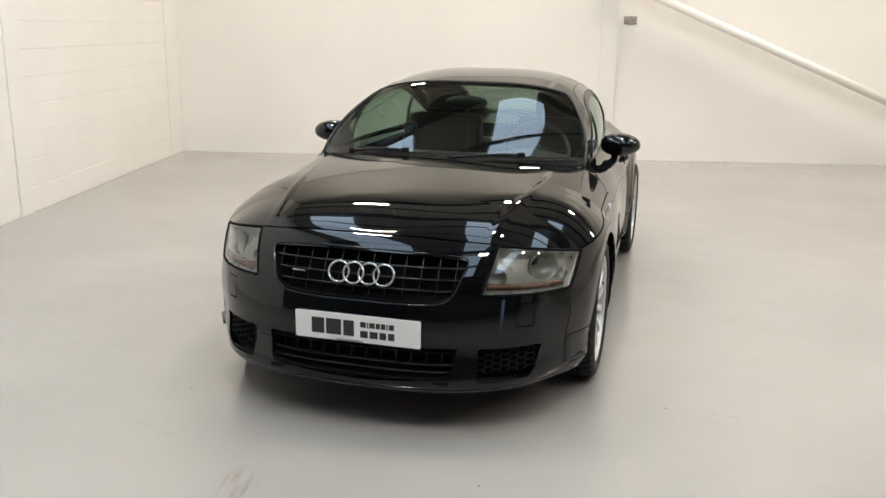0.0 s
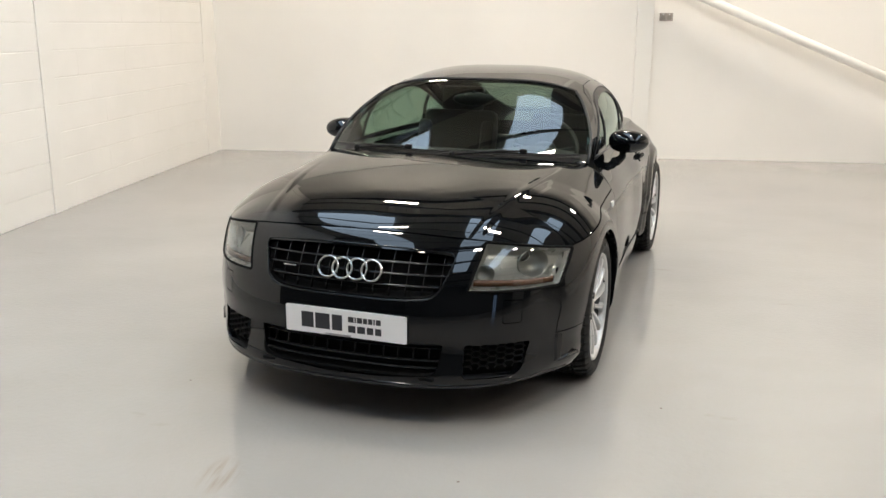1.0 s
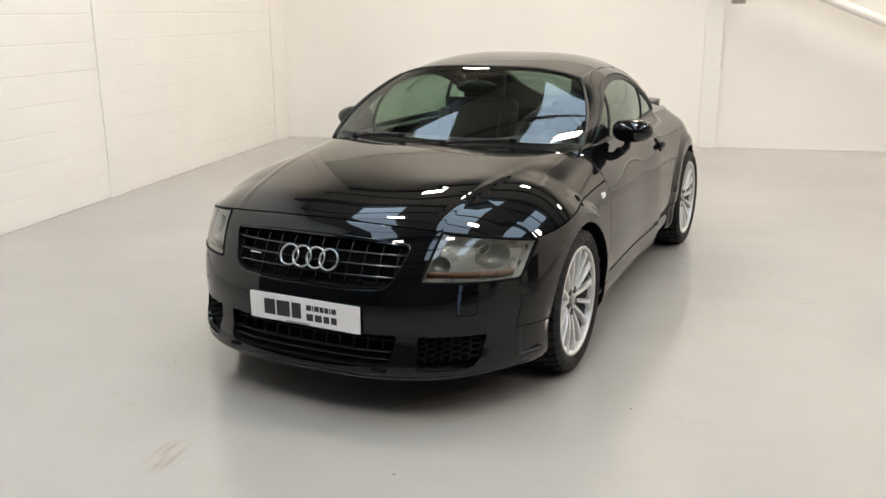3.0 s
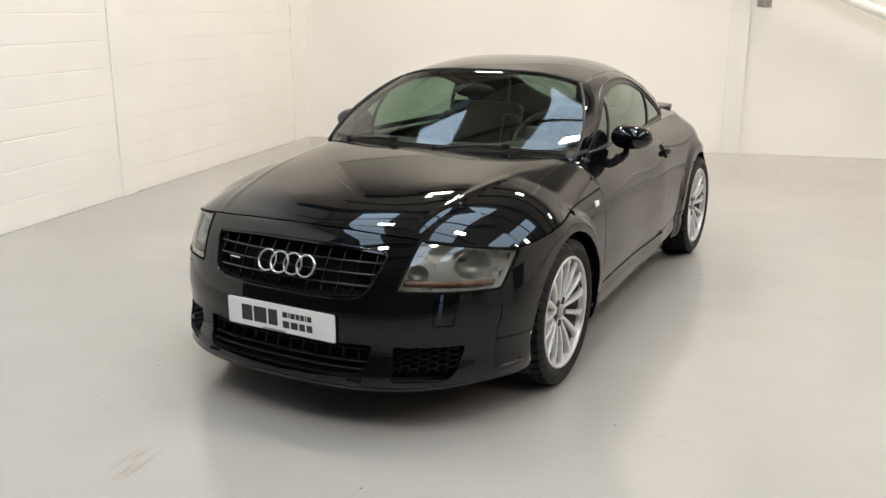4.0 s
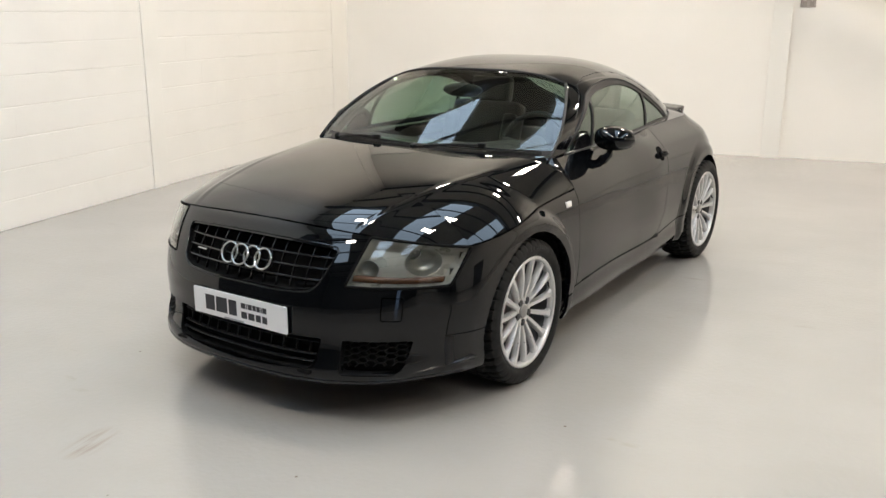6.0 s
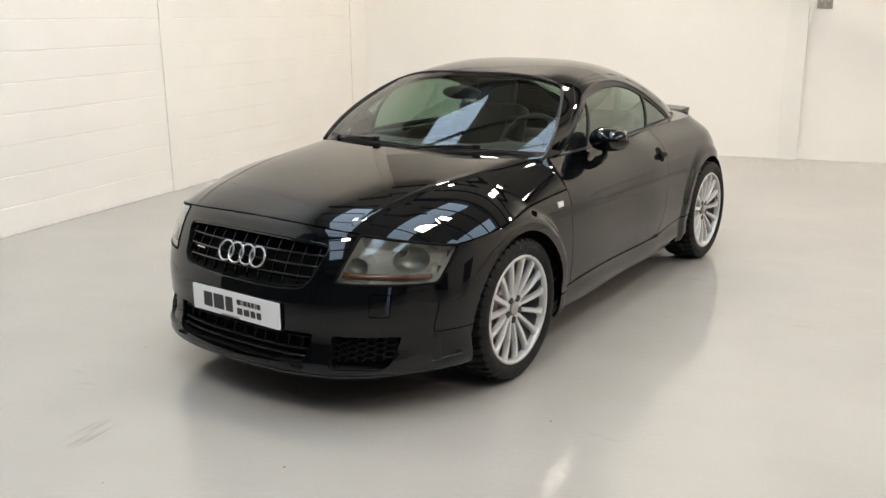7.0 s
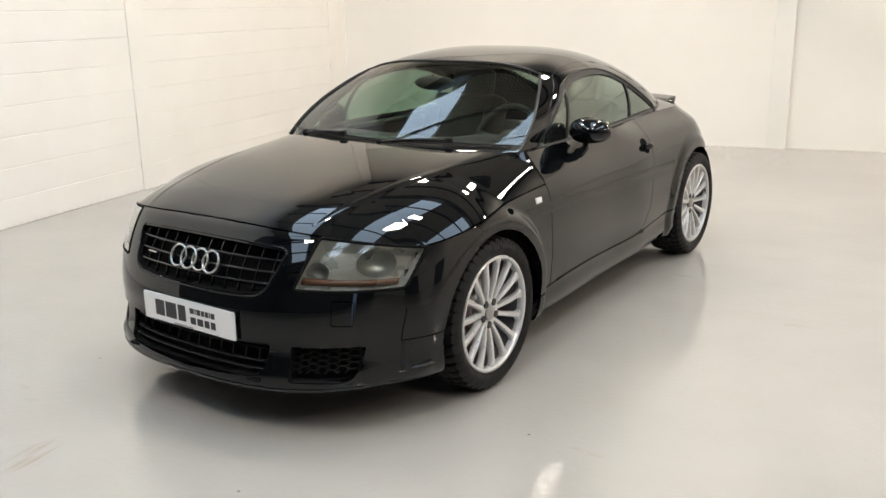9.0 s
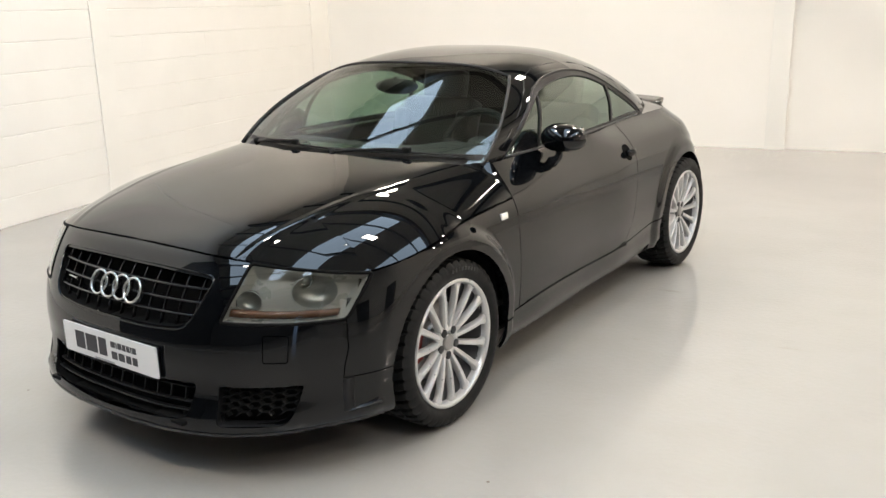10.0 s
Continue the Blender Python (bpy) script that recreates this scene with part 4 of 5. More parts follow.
def rim_distance(s, z):
    p, best = Vector((s, z)), 1.0
    for a, b in zip(lamp_poly, lamp_poly[1:] + lamp_poly[:1]):
        u = max(0, min(1, (p - a).dot(b - a) / max(1e-9, (b - a).length_squared)))
        best = min(best, (p - a - (b - a) * u).length)
    return best


def bowl_normal(s, z):
    h = 0.006
    n = (skin(s + h, z) - skin(s - h, z)).cross(skin(s, z + h) - skin(s, z - h)).normalized()
    return n if n.y < 0 else -n


def bowl_at(s, z):
    d = smooth01(0.0, 0.028, rim_distance(s, z))
    return skin(s, z) - bowl_normal(s, z) * (0.007 + 0.041 * d)


def cup(at, aim, radius, depth, squash=1.0):
    """A round reflector cup that opens towards aim."""
    bm = bmesh.new()
    lathe(bm, [(-depth, 0.0005), (-depth * 0.96, radius * 0.55), (-depth * 0.6, radius * 0.84), (0, radius), (0.003, radius * 1.05), (-0.004, radius * 1.08)], 36)
    turn = Vector(aim).to_track_quat("X", "Z").to_matrix().to_4x4()
    bmesh.ops.transform(bm, matrix=Matrix.Translation(at) @ turn @ Matrix.Diagonal((1, squash, 1, 1)), verts=bm.verts)
    bmesh.ops.recalc_face_normals(bm, faces=bm.faces)
    return bm


CUPS = [(s_of_x(x, z), z, r, dep, sq, mat) for x, z, r, dep, sq, mat in ((0.702, 0.652, 0.054, 0.045, 1.32, REFLECTOR), (0.527, 0.634, 0.034, 0.028, 1.15, REFLECTOR))]


def in_cup(s, z):
    p = bowl_at(s, z)
    for cs, cz, r, dep, sq, mat in CUPS:
        d = p - bowl_at(cs, cz)
        if math.hypot(Vector((d.x, d.y, 0)).length / sq, d.z) < r:
            return True
    return False


for sgn in (1, -1):
    fine = sheet.copy()
    bmesh.ops.delete(fine, geom=[f for f in fine.faces if region(*f.calc_center_median().xy) != "lamp"], context="FACES")
    lens = part("headlamp", panel(fine, lambda s, z: True, skin, 0.004, 0.0, None, sgn), LENS, car, "smoked clear headlamp with an amber strip")
    lens.visible_shadow = False
    bmesh.ops.subdivide_edges(fine, edges=fine.edges[:], cuts=2, use_grid_fill=True)
    part("housing", panel(fine, lambda s, z: not in_cup(s, z), bowl_at, 0.002, 0.0, None, sgn), LAMPGREY, lens, "grey lamp housing")
    fine.free()
    flip = Matrix.Diagonal((sgn, 1, 1, 1))

    def fitting(name, bm, mat, label=""):
        bmesh.ops.transform(bm, matrix=flip, verts=bm.verts)
        bmesh.ops.recalc_face_normals(bm, faces=bm.faces)
        return part(name, bm, mat, lens, label)

    bm = bmesh.new()
    edge = []
    for (s0, z0), (s1, z1) in zip(LAMP, LAMP[1:] + LAMP[:1]):
        steps = max(1, int(math.hypot(s1 - s0, z1 - z0) / 0.012))
        edge += [(s0 + (s1 - s0) * i / steps, z0 + (z1 - z0) * i / steps) for i in range(steps)]
    tube(bm, [skin(s, z) + Vector((0, 0.002, 0)) for s, z in edge], 0.0058, 8, True)
    fitting("lamp_seal", bm, LINER)
    for cs, cz, r, dep, sq, mat in CUPS:
        n = bowl_normal(cs, cz)
        n = Vector((n.x, n.y, n.z * 0.3)).normalized()
        fitting("reflector_cup", cup(bowl_at(cs, cz) + n * 0.003, n, r, dep, sq), mat)
    n = Vector((0.25, -0.95, 0.15)).normalized()
    at = bowl_at(CUPS[0][0], CUPS[0][1]) + Vector((-0.046, -0.004, 0.036))
    bm = bmesh.new()
    bmesh.ops.create_uvsphere(bm, u_segments=24, v_segments=14, radius=0.019, matrix=Matrix.Translation(at - n * 0.012))
    fitting("projector", bm, REFLECTOR)
    bm = bmesh.new()
    lathe(bm, [(-0.024, 0.027), (0.0, 0.033), (0.003, 0.0312), (0.001, 0.0272), (-0.024, 0.021)], 36)
    bmesh.ops.transform(bm, matrix=Matrix.Translation(at) @ n.to_track_quat("X", "Z").to_matrix().to_4x4(), verts=bm.verts)
    fitting("projector_ring", bm, EMBLEM)
    bm = bmesh.new()
    rows = []
    for i in range(25):
        x = 0.484 + 0.262 * i / 24
        z = 0.580 - 0.048 * (x - 0.484)
        p0, p1 = front(x, z, 0.014), front(x, z + 0.020, 0.016)
        rows.append([bm.verts.new(p) for p in (p0, p1, p1 + Vector((0, 0.012, 0)), p0 + Vector((0, 0.012, 0)))])
    for a, b in zip(rows, rows[1:]):
        for j in range(4):
            bm.faces.new((a[j], a[(j + 1) % 4], b[(j + 1) % 4], b[j]))
    bm.faces.new(rows[0][::-1])
    bm.faces.new(rows[-1])
    fitting("indicator_strip", bm, AMBER, "amber indicator strip")

# ---- lip under the bumper, and the corner fins ahead of the wheels ----
bm = bmesh.new()
rows = []
ends = s_of_y(-0.435, LIP)
for i in range(81):
    u = -1 + i / 40
    s = -LF + (ends + LF) * abs(u)
    p = skin(s, LIP + 0.012)
    q = skin(s - 0.01, LIP + 0.012) if s > -LF + 0.02 else p
    d = Vector((p.x / 0.85 ** 2, p.y / 0.86 ** 2, 0)).normalized()
    p = Vector((math.copysign(p.x, u), p.y, p.z))
    d.x = math.copysign(d.x, u)
    rows.append([bm.verts.new(p + d * a + Vector((0, 0, b))) for a, b in ((-0.02, 0.020), (0.0005, 0.010), (0.0028, 0.005), (0.0035, 0.0), (0.001, -0.007), (-0.03, -0.012))])
for a, b in zip(rows, rows[1:]):
    for j in range(5):
        bm.faces.new((a[j], b[j], b[j + 1], a[j + 1]))
bmesh.ops.recalc_face_normals(bm, faces=bm.faces)
part("front_lip", bm, GLOSSTRIM, car, "rounded black lip along the bumper's lower edge")
for sgn in (1, -1):
    bm = bmesh.new()
    zs = np.linspace(0.237, 0.352, 7)
    front_edge = [skin(s_of_y(-0.518, z), z) for z in zs]
    back_edge = [skin(s_of_y(-0.488, z), z) for z in zs]
    rows = []
    for a, b in zip(front_edge, back_edge):
        rows.append([bm.verts.new((sgn * (v.x + o), v.y, v.z)) for v, o in ((a, 0.0005), (b, 0.0012), (b, -0.012), (a, -0.012))])
    for a, b in zip(rows, rows[1:]):
        for j in range(4):
            bm.faces.new((a[j], a[(j + 1) % 4], b[(j + 1) % 4], b[j]))
    bmesh.ops.recalc_face_normals(bm, faces=bm.faces)
    part("corner_slot", bm, TRIM, car)
    bm = bmesh.new()
    a, b, c = skin(s_of_y(-0.50, 0.232), 0.232), skin(s_of_y(-0.41, 0.248), 0.248), skin(s_of_y(-0.455, 0.262), 0.262)
    low = [bm.verts.new((sgn * (v.x + o), v.y, v.z)) for v, o in ((a, 0.001), (a, 0.014), (b, 0.024), (b, 0.001))]
    top = [bm.verts.new((sgn * (v.x + o), v.y, v.z + 0.012)) for v, o in ((a, 0.001), (a, 0.006), (b, 0.017), (b, 0.001))]
    for f in ((0, 1, 2, 3),):
        bm.faces.new([low[k] for k in f])
        bm.faces.new([top[k] for k in f[::-1]])
    for k in range(4):
        bm.faces.new((low[k], low[(k + 1) % 4], top[(k + 1) % 4], top[k]))
    bmesh.ops.recalc_face_normals(bm, faces=bm.faces)
    bmesh.ops.bevel(bm, geom=bm.edges[:], offset=0.002, segments=2, affect="EDGES")
    part("corner_fin", bm, GLOSSTRIM, car)

# ---- side fittings ----
for sgn in (1, -1):
    # side repeater
    p = skin(0.383, 0.719)
    rep = part("side_repeater", boxed((0.014, 0.046, 0.026), (sgn * p.x, p.y, p.z), 0.005, pose(0, 0, 0, 0, -8 * sgn, 0), 3), INDICATOR, car, "small clear side repeater")
    # handle: dark bowl, pull bar
    c = skin(1.675, 0.777)
    hub_at = Vector((sgn * c.x, c.y, c.z))
    n = (skin(1.685, 0.777) - skin(1.665, 0.777)).cross(skin(1.675, 0.787) - skin(1.675, 0.767)).normalized()
    n = Vector((abs(n.x) * sgn, n.y, abs(n.z)))
    bm = bmesh.new()
    lathe(bm, [(-0.006, 0.0445), (0.0016, 0.044), (0.0022, 0.042), (0.0006, 0.036), (0.0006, 0.0001)], 32)
    bmesh.ops.transform(bm, matrix=Matrix.Translation(hub_at) @ n.to_track_quat("X", "Z").to_matrix().to_4x4(), verts=bm.verts)
    bmesh.ops.recalc_face_normals(bm, faces=bm.faces)
    bowl = part("handle_recess", bm, LINER, doors[0 if sgn > 0 else 1])
    bm = bmesh.new()
    pts = [hub_at + Vector((sgn * (0.010 + 0.014 * math.sin(math.pi * u)), -0.032 + 0.080 * u, 0.000)) for u in np.linspace(0, 1, 11)]
    tube(bm, pts, lambda u: 0.0175 + 0.004 * math.sin(math.pi * u), 14, False, 0.8)
    part("door_handle", bm, PAINT, doors[0 if sgn > 0 else 1], "dark door handle across a round recess")
    # mirror
    bm = bmesh.new()
    bmesh.ops.create_uvsphere(bm, u_segments=40, v_segments=24, radius=1)
    for v in bm.verts:
        x, y, z = v.co
        power = 2 / 2.25
        x, y, z = (math.copysign(abs(t) ** power, t) for t in (x, y, z))
        y = y * (1.0 if y < 0 else 0.35)
        v.co = (x * 0.106, y * 0.095, z * 0.060 * (1 - 0.10 * x))
    bmesh.ops.transform(bm, matrix=pose(0.828 * sgn, 0.905, 0.957, 0, 0, -8 * sgn) @ Matrix.Diagonal((sgn, 1, 1, 1)), verts=bm.verts)
    bmesh.ops.recalc_face_normals(bm, faces=bm.faces)
    mirror = part("wing_mirror", bm, PAINT, car, "rounded black wing mirror")
    part("mirror_glass", boxed((0.15, 0.004, 0.085), (0.820 * sgn, 0.939, 0.957), 0.02, pose(0, 0, 0, 0, 0, -8 * sgn)), CHROME, mirror)
    bm = bmesh.new()
    tube(bm, [(0.740 * sgn, 0.905, 0.838), (0.774 * sgn, 0.906, 0.848), (0.797 * sgn, 0.907, 0.872), (0.804 * sgn, 0.908, 0.930)], lambda u: 0.031 - 0.007 * u, 14, False, 0.6)
    part("mirror_foot", bm, GLOSSTRIM, mirror)
    bm = bmesh.new()
    sail = yz([(0.68, 0.905), (0.70, 0.940), (0.76, 0.975), (0.82, 0.985), (0.862, 0.955), (0.868, 0.910)])
    outer = [dome(y, q) for y, q in sail]
    a = [bm.verts.new((sgn * (p.x + 0.004), p.y, p.z)) for p in outer]
    b = [bm.verts.new((sgn * (p.x - 0.010), p.y, p.z)) for p in outer]
    bm.faces.new(a)
    bm.faces.new(b[::-1])
    for k in range(len(a)):
        bm.faces.new((a[k], b[k], b[(k + 1) % len(a)], a[(k + 1) % len(a)]))
    bmesh.ops.recalc_face_normals(bm, faces=bm.faces)
    part("mirror_sail", bm, GLOSSTRIM, mirror, smooth=False)
    # rubbing line where the sill meets the door
    bm = bmesh.new()
    tube(bm, [skin(s, sill_top(s)) * 1.0 for s in np.linspace(0.56, 1.60, 16)], lambda u: 0.0042 + 0.008 * smooth01(0.95, 1.0, u), 8)
    if sgn < 0:
        for v in bm.verts:
            v.co.x = -v.co.x
    part("sill_seal", bm, LINER, car)

# rear spoiler
bm = bmesh.new()
rows = []
for i in range(25):
    u = -1 + i / 12
    x, y0 = 0.52 * u, 2.80 - 0.10 * u * u
    w = 1 - 0.25 * abs(u) ** 6
    rows.append([bm.verts.new((x, y0 + dy * w, 0.890 + dz)) for dy, dz in ((-0.02, -0.012), (-0.02, 0.0), (0.06, 0.024), (0.14, 0.047), (0.152, 0.036), (0.13, 0.004))])
for a, b in zip(rows, rows[1:]):
    for j in range(6):
        bm.faces.new((a[j], b[j], b[(j + 1) % 6], a[(j + 1) % 6]))
bm.faces.new(rows[0][::-1])
bm.faces.new(rows[-1])
bmesh.ops.recalc_face_normals(bm, faces=bm.faces)
bmesh.ops.bevel(bm, geom=[e for e in bm.edges if e.calc_face_angle(0) > 0.6], offset=0.004, segments=2, affect="EDGES")
part("rear_spoiler", bm, PAINT, car, "black boot-lid spoiler")
for k in (1, -1):
    part("spoiler_foot", boxed((0.03, 0.08, 0.07), (0.36 * k, 2.80, 0.885), 0.005), TRIM, car)


# wipers
def on_screen(x, h, lift):
    k = min(1.0, abs(x) / max(0.1, dome(*pillar(h)).x))
    p = screen_at(k, h)
    return Vector((math.copysign(p.x, x), p.y - 0.45 * lift, p.z + 0.9 * lift))


for x0, xk, x1, xp in ((-0.47, -0.18, 0.10, -0.50), (0.12, 0.40, 0.655, 0.06)):
    pts = [on_screen(x0 + (x1 - x0) * u, 0.075 - 0.02 * u, 0.016) for u in np.linspace(0, 1, 16)]
    bm = bmesh.new()
    tube(bm, pts, lambda u: 0.0048 - 0.0018 * abs(2 * u - 1), 8, False, 0.8)
    wiper = part("wiper", bm, WIPER, car, "black windscreen wiper")
    bm = bmesh.new()
    tube(bm, [p + Vector((0, 0.003, -0.009)) for p in pts], 0.0035, 6)
    part("rubber", bm, SEAL, wiper)
    c = on_screen(xk, 0.065, 0.028)
    part("clip", boxed((0.035, 0.022, 0.024), c, 0.005), WIPER, wiper)
    bm = bmesh.new()
    a = on_screen(xp, 0.035, 0.014)
    tube(bm, [a, a.lerp(c, 0.3) + Vector((0, -0.008, 0.006)), a.lerp(c, 0.7) + Vector((0, -0.006, 0.008)), c], lambda u: 0.0085 - 0.003 * u, 8, False, 0.7)
    part("arm", bm, WIPER, wiper)
    bm = bmesh.new()
    bmesh.ops.create_uvsphere(bm, u_segments=14, v_segments=8, radius=0.018, matrix=Matrix.Translation(a))
    part("pivot_cap", bm, WIPER, wiper)

# ---- cabin ----
bm = bmesh.new()
rows = []
for i in range(21):
    x = -0.66 + 1.32 * i / 20
    e = 0.06 * (x / 0.66) ** 2
    hump = 0.035 * math.exp(-((x - 0.36) / 0.16) ** 2)
    rows.append([bm.verts.new((x, y + e, z)) for y, z in ((0.33, 0.86), (0.45, 0.895), (0.60, 0.905 + hump * 0.6), (0.74, 0.895 + hump), (0.80, 0.86 + hump), (0.80, 0.60), (0.60, 0.45))])
for a, b in zip(rows, rows[1:]):
    for j in range(6):
        bm.faces.new((a[j], b[j], b[j + 1], a[j + 1]))
bmesh.ops.recalc_face_normals(bm, faces=bm.faces)
part("dashboard", bm, CABIN, car, "dark grey dashboard")
bm = bmesh.new()
m = pose(0.37, 0.90, 0.875, 65, 0, 0)
tube(bm, [m @ Vector((0.183 * math.cos(a), 0.183 * math.sin(a), 0)) for a in np.linspace(0, math.tau, 40, endpoint=False)], 0.015, 10, True)
for a in (10, 170, 270):
    tube(bm, [m @ Vector((0.05 * math.cos(radians(a)), 0.05 * math.sin(radians(a)), -0.02)), m @ Vector((0.178 * math.cos(radians(a)), 0.178 * math.sin(radians(a)), 0))], 0.014, 8)
bmesh.ops.create_uvsphere(bm, u_segments=20, v_segments=12, radius=1, matrix=m @ Matrix.Translation((0, 0, -0.02)) @ Matrix.Diagonal((0.075, 0.07, 0.03, 1)))
part("steering_wheel", bm, LEATHER, car, "black three-spoke steering wheel")
for x in (0.36, -0.36):
    seat = part("seat", boxed((0.50, 0.50, 0.16), (x, 1.30, 0.46), 0.06, None, 4), LEATHER, car, "black leather bucket seat")
    bm = bmesh.new()
    box(bm, (0.48, 0.13, 0.56), (x, 1.60, 0.74), 0.055, pose(0, 0, 0, -20), 4)
    for k in (1, -1):
        box(bm, (0.08, 0.15, 0.46), (x + 0.21 * k, 1.55, 0.72), 0.035, pose(0, 0, 0, -20), 3)
    part("backrest", bm, LEATHER, seat)
    bm = boxed((0.27, 0.09, 0.16), (x, 1.72, 1.08), 0.04, pose(0, 0, 0, -12), 4)
    part("headrest", bm, LEATHER, seat)
    bm = bmesh.new()
    for k in (1, -1):
        tube(bm, [(x + 0.06 * k, 1.69, 0.95), (x + 0.06 * k, 1.71, 1.04)], 0.006, 8)
    part("headrest_post", bm, CHROME, seat)
bm = bmesh.new()
bmesh.ops.create_uvsphere(bm, u_segments=28, v_segments=14, radius=1, matrix=pose(0.0, 0.80, 1.158, 0, 0, 8) @ Matrix.Diagonal((0.115, 0.028, 0.037, 1)))
tube(bm, [(0.0, 0.80, 1.16), (0.0, 0.795, 1.203)], 0.010, 8)
part("rear_view_mirror", bm, WIPER, car, "dark rear-view mirror")
part("rear_bench", boxed((1.05, 0.45, 0.42), (0, 2.05, 0.58), 0.08, pose(0, 0, 0, -18), 3), LEATHER, car)
part("cabin_floor", boxed((1.45, 1.9, 0.03), (0, 1.35, 0.30), 0.01), CABIN, car)
part("bulkhead", boxed((1.45, 0.03, 0.62), (0, 0.50, 0.55), 0.01), CABIN, car)
for k in (1, -1):
    part("door_lining", boxed((0.03, 1.4, 0.45), (0.70 * k, 1.25, 0.57), 0.01), CABIN, car)


# ---- the room ----
def room_box(name, u0, u1, v0, v1, z0, z1, mat, label="", category="", kind="structure", bevel=0.0):
    ob = new(name, mesh_of(name, boxed((u1 - u0, v1 - v0, z1 - z0), (0, 0, 0), bevel), mat, False))
    ob.matrix_basis = RM @ Matrix.Translation(((u0 + u1) / 2, (v0 + v1) / 2, (z0 + z1) / 2))
    return tagged(ob, label, category, "", kind)


T = 0.25
floor = room_box("floor", WALL_LEFT - T, WALL_RIGHT + T, WALL_FRONT - T, WALL_BACK + 0.6, -0.2, 0, FLOORPAINT, "glossy pale grey epoxy floor", "floor")
LEFT_FRONT = -2.4
wall_left = room_box("wall_left", WALL_LEFT - T, WALL_LEFT - 0.006, LEFT_FRONT, WALL_BACK + 0.6, 0, CEIL, BLOCKPAINT, "white painted concrete block wall", "wall")
# out of view: added dark so the bumper's left half reflects little light
room_box("wall_left_unseen", WALL_LEFT - T, WALL_LEFT - 0.006, WALL_FRONT - T, LEFT_FRONT, 0, CEIL, UNSEEN_DARK, "unseen dark part of the side wall, added for the bumper's reflection", "wall")
RECESS = 1.70
room_box("wall_back", WALL_LEFT - 0.02, RECESS, WALL_BACK, WALL_BACK + 0.6, 0, CEIL, WALLPAINT, "smooth white painted wall", "wall")
room_box("wall_back_recess", RECESS, WALL_RIGHT + T, WALL_BACK + 0.03, WALL_BACK + 0.6, 0, CEIL, WALLPAINT, "smooth white painted wall behind the brace", "wall")
room_box("wall_right", WALL_RIGHT, WALL_RIGHT + T, WALL_FRONT - T, WALL_BACK + 0.03, 0, CEIL, CLADDING, "plain grey clad wall", "wall")
# front wall out of view, made dark to keep the bumper's reflection dark
room_box("wall_front", WALL_LEFT - 0.02, 6.5, WALL_FRONT - T, WALL_FRONT, 0, CEIL, UNSEEN_DARK, "unseen plain dark wall, there for the bumper's reflection", "wall")
room_box("wall_front_pier", 7.3, WALL_RIGHT, WALL_FRONT - T, WALL_FRONT, 0, CEIL, UNSEEN_DARK, "unseen plain dark wall, there for the bumper's reflection", "wall")
room_box("wall_front_lintel", 6.5, 7.3, WALL_FRONT - T, WALL_FRONT, 2.6, CEIL, UNSEEN_DARK, "dark wall over the doorway", "wall")
glazing = room_box("doorway_glazing", 6.5, 7.3, WALL_FRONT - T, WALL_FRONT - T + 0.02, 0, 2.6, DAYLIGHT, "daylight in the glazed doorway", "door")
for k in (-0.37, 0.0, 0.37):
    part("mullion", boxed((0.06, 0.06, 2.6), (k, 0.05, 0), 0.004), TRIM, glazing, smooth=False)
for k, (v0, v1) in enumerate(((-2.7, -1.0), (-6.9, -5.3))):
    door = room_box("door_%d" % (k + 1), WALL_RIGHT - 0.05, WALL_RIGHT - 0.002, v0, v1, 0.004, 2.25, UNSEEN_DARK, "dark door in the grey clad wall", "door", "structure", 0.004)
    part("door_handle", boxed((0.03, 0.03, 0.16), (-0.04, 0.62 * (v1 - v0) / 1.7, 0.0), 0.006), STEELWHITE, door)
ceiling = room_box("ceiling", WALL_LEFT - T, WALL_RIGHT + T, WALL_FRONT - T, WALL_BACK + 0.6, CEIL, CEIL + 0.1, ROOFSHEET, "dark metal roof sheeting", "ceiling")
ribbed = bmesh.new()
ribbed.from_mesh(ceiling.data)
for i in range(60):
    box(ribbed, (0.05, WALL_BACK - WALL_FRONT, 0.025), (-7.3 + i * 0.25, -0.2, -0.0605), 0.006, None, 1)
ribbed.to_mesh(ceiling.data)
ribbed.free()
# dark cladding over the white part of the back wall
room_box("upper_cladding", WALL_LEFT, WALL_RIGHT, WALL_BACK - 0.03, WALL_BACK - 0.002, 3.45, CEIL, UPPER, "dark metal cladding above the white wall", "cladding")
for i in range(12):
    v = WALL_FRONT + 0.55 + i * 1.45
    room_box("purlin", WALL_LEFT, WALL_RIGHT, v - 0.03, v + 0.03, CEIL - 0.20, CEIL - 0.03, PURLIN, "dark steel roof purlin", "purlin", "structure")
for v in (3.25, -3.2):
    room_box("roof_beam", WALL_LEFT, WALL_RIGHT, v - 0.09, v + 0.09, CEIL - 0.52, CEIL - 0.21, PURLIN, "dark steel roof beam", "beam", "structure")
for i in range(3):
    u = -2.72 + i * 2.9
    room_box("rooflight", u, u + 1.05, -6.3, 3.14, CEIL - 0.045, CEIL - 0.026, ROOFLIGHT, "translucent blue-white daylight roof panel", "rooflight", "structure")
LAMP_Z = 5.05
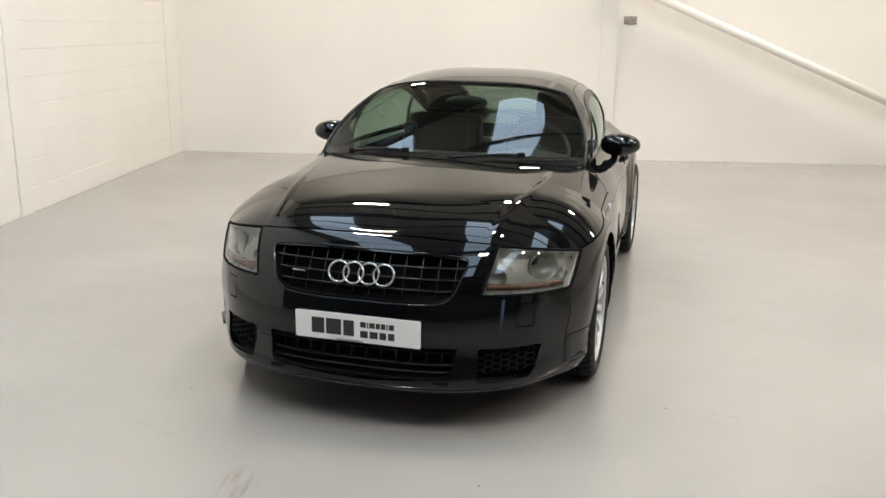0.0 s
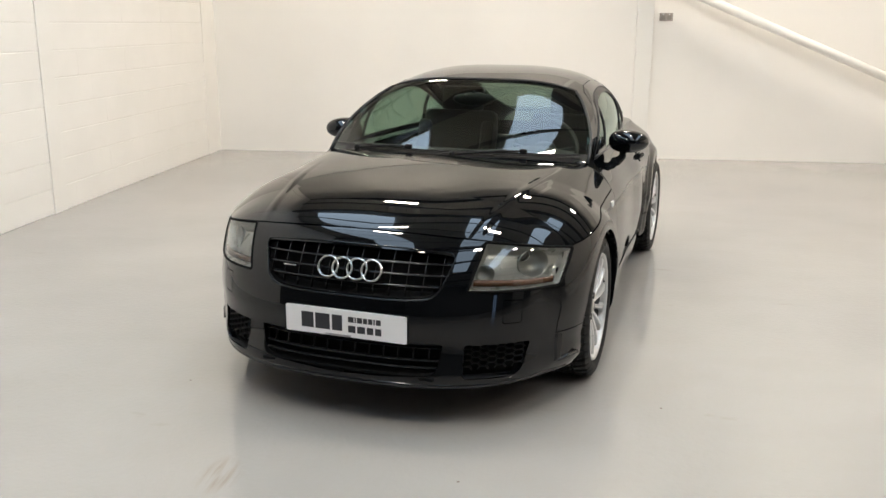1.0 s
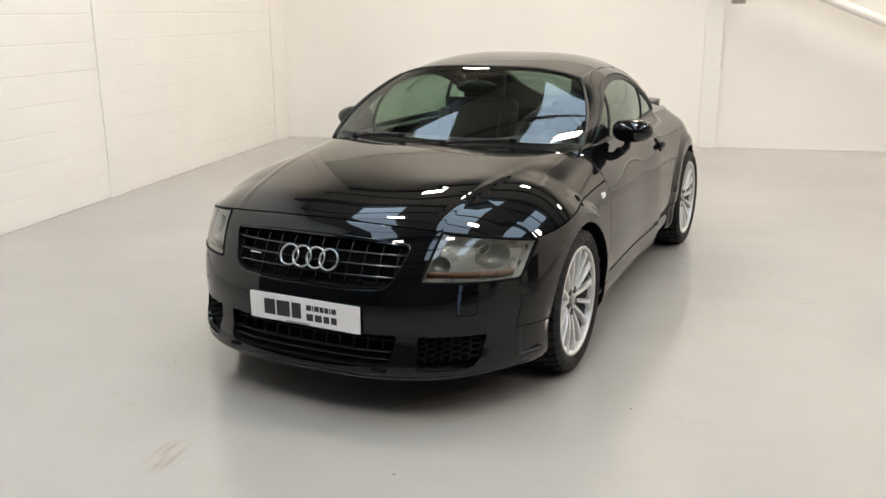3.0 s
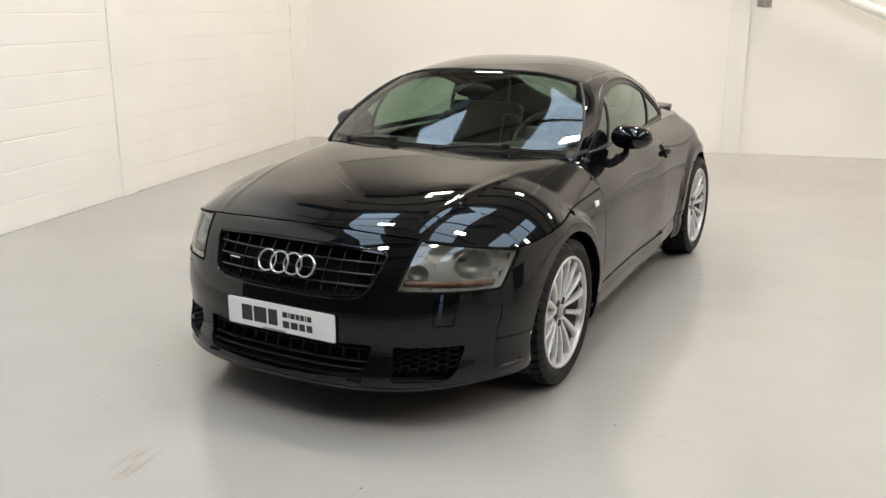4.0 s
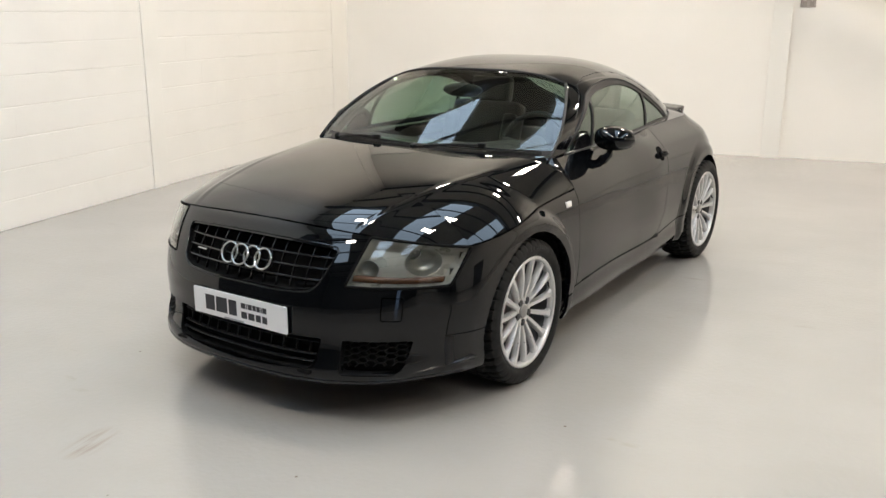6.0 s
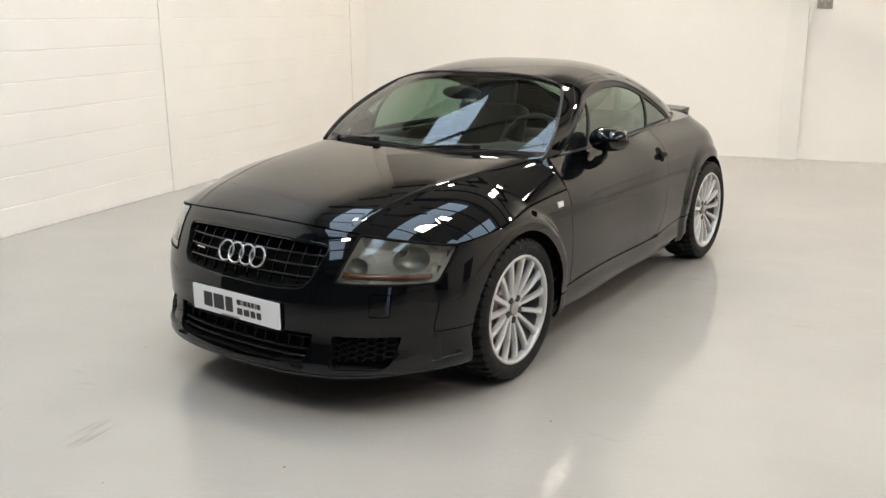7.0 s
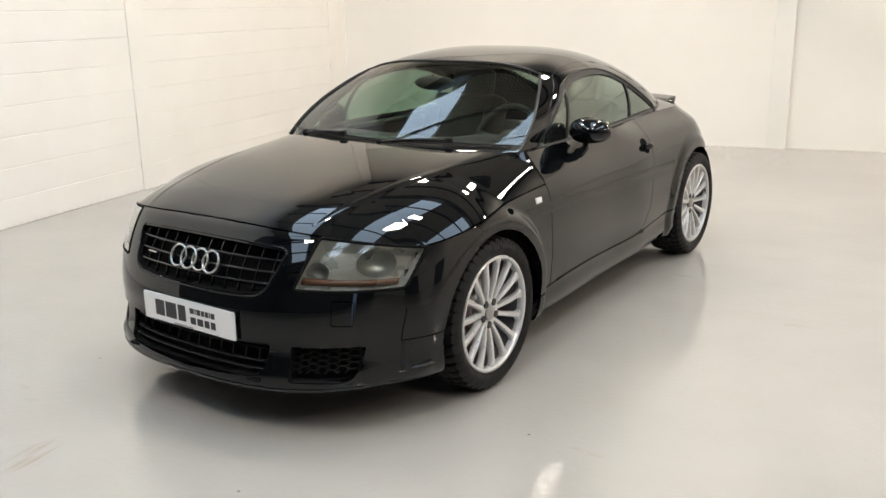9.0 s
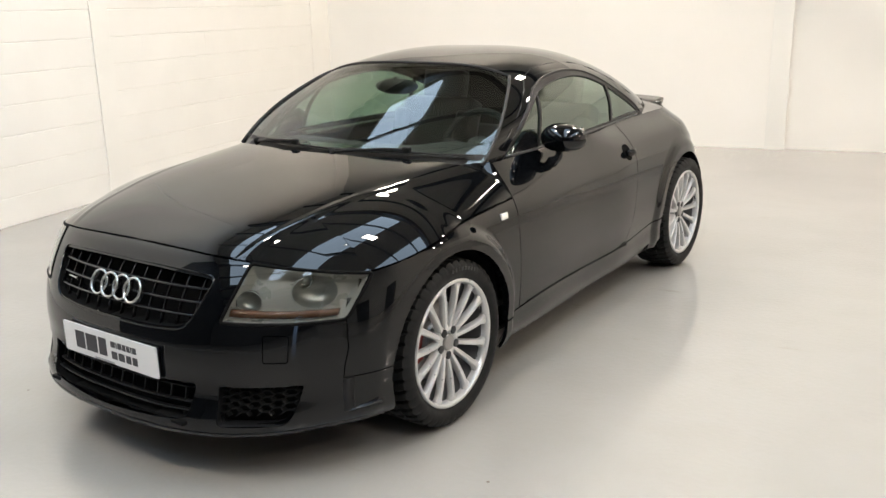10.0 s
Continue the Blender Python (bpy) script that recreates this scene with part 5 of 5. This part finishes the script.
for i in range(5):
    for j in range(3 if i < 4 else 2):
        u, v = (-1.75 + i * 2.9 if i else -1.45), 5.45 - j * 4.4
        lamp = room_box("ceiling_lamp", u - 0.25, u + 0.25, v - 0.16, v + 0.16, LAMP_Z + 0.05, LAMP_Z + 0.10, STEELWHITE, "white suspended LED ceiling lamp", "lamp", "thing")
        lamp["group"] = "ceiling lamps"
        d = new("diffuser", mesh_of("diffuser", boxed((0.46, 0.28, 0.014), (0, 0, -0.030), 0.004), LEDPANEL, False))
        d.parent = lamp
        for k in (-0.25, 0.25):
            bm = bmesh.new()
            tube(bm, [(k, 0, 0.025), (k, 0, CEIL - LAMP_Z - 0.08)], 0.004, 6)
            part("hanger", bm, STEELWHITE, lamp)

# posts on the block wall
POST0, POST1, CORNER = 2.75, 2.95, 6.25
room_box("wall_post", WALL_LEFT - 0.02, WALL_LEFT + 0.012, POST0, POST1, 0, CEIL, BLOCKPAINT, "flat white painted post in the block wall", "post", "structure", 0.004)
room_box("wall_post", WALL_LEFT - 0.02, WALL_LEFT + 0.006, CORNER, WALL_BACK, 0, CEIL, BLOCKPAINT, "flat white painted post in the block wall", "post", "structure", 0.004)
# pilaster on the back wall
room_box("pilaster", 1.595, 1.785, WALL_BACK - 0.045, WALL_BACK + 0.03, 0, CEIL, STEELWHITE, "narrow white painted steel column on the wall", "column", "structure", 0.004)
# brace across the back wall
bm = bmesh.new()
tube(bm, [(1.45, WALL_BACK - 0.17, 2.20), (6.0, WALL_BACK - 0.17, 0.315)], 0.051, 20)
brace = new("brace", mesh_of("brace", bm, STEELWHITE))
brace.matrix_basis = RM
tagged(brace, "slanting white painted steel tube along the wall", "brace", "", "structure")
# socket plate
sock = tagged(new("wall_socket", mesh_of("wall_socket", boxed((0.15, 0.012, 0.09), (0, 0, 0), 0.003), BRUSHED, False)), "brushed steel double socket on the white wall", "socket")
sock.matrix_basis = RM @ Matrix.Translation((1.93, WALL_BACK + 0.024, 1.64))
for dx in (-0.035, 0.035):
    part("socket_face", boxed((0.045, 0.004, 0.05), (dx, -0.007, -0.008), 0.002), material("socket_grey", (0.3, 0.27, 0.24), 0.5), sock, smooth=False)
    part("rocker", boxed((0.014, 0.005, 0.012), (dx, -0.0075, 0.03), 0.001), PLATE, sock, smooth=False)

# painted blocks, course by course
BL, BH, J0 = 0.4465, 0.2225, 0.213
block_mesh = {}


def block_shape(length, height):
    """A block whose painted-over ends butt, with rounded upper and lower edges."""
    bm = boxed((0.04, length, height - 0.0035))
    for upper, offset in ((True, 0.0085), (False, 0.003)):
        edges = [e for e in bm.edges if abs(e.verts[0].co.y - e.verts[1].co.y) > 0.01 and e.verts[0].co.x > 0.019 and (e.verts[0].co.z > height / 2 - 0.003 if upper else e.verts[0].co.z < -height / 2 + 0.003)]
        bmesh.ops.bevel(bm, geom=edges, offset=offset, segments=3, affect="EDGES", profile=0.5)
    return bm


def block(length, height, v, z, skew):
    key = (round(length, 3), round(height, 3))
    if key not in block_mesh:
        block_mesh[key] = mesh_of("block", block_shape(length, height), BLOCKPAINT, False)
    ob = piece("block", block_mesh[key], wall_left)
    ob.matrix_basis = Matrix.Translation((WALL_LEFT - 0.02 + skew - (WALL_LEFT - T + WALL_LEFT - 0.006) / 2, v - (LEFT_FRONT + WALL_BACK + 0.6) / 2, z - CEIL / 2))


rng = random.Random(4)
for lo, hi in ((-1.2, POST0 - 0.001), (POST1 + 0.001, CORNER - 0.0005)):
    for c in range(12):
        z0, z1 = (0.0, J0) if c == 0 else (J0 + BH * (c - 1), J0 + BH * c)
        v = hi
        first = BL * (0.5 if c % 2 else 1.0) * (0.55 if hi < 4 else 1.0)
        while v > lo + 0.01:
            ln = min(first, v - lo)
            first = BL
            block(ln, z1 - z0, v - ln / 2, (z0 + z1) / 2, rng.uniform(-0.0003, 0.0003))
            v -= ln
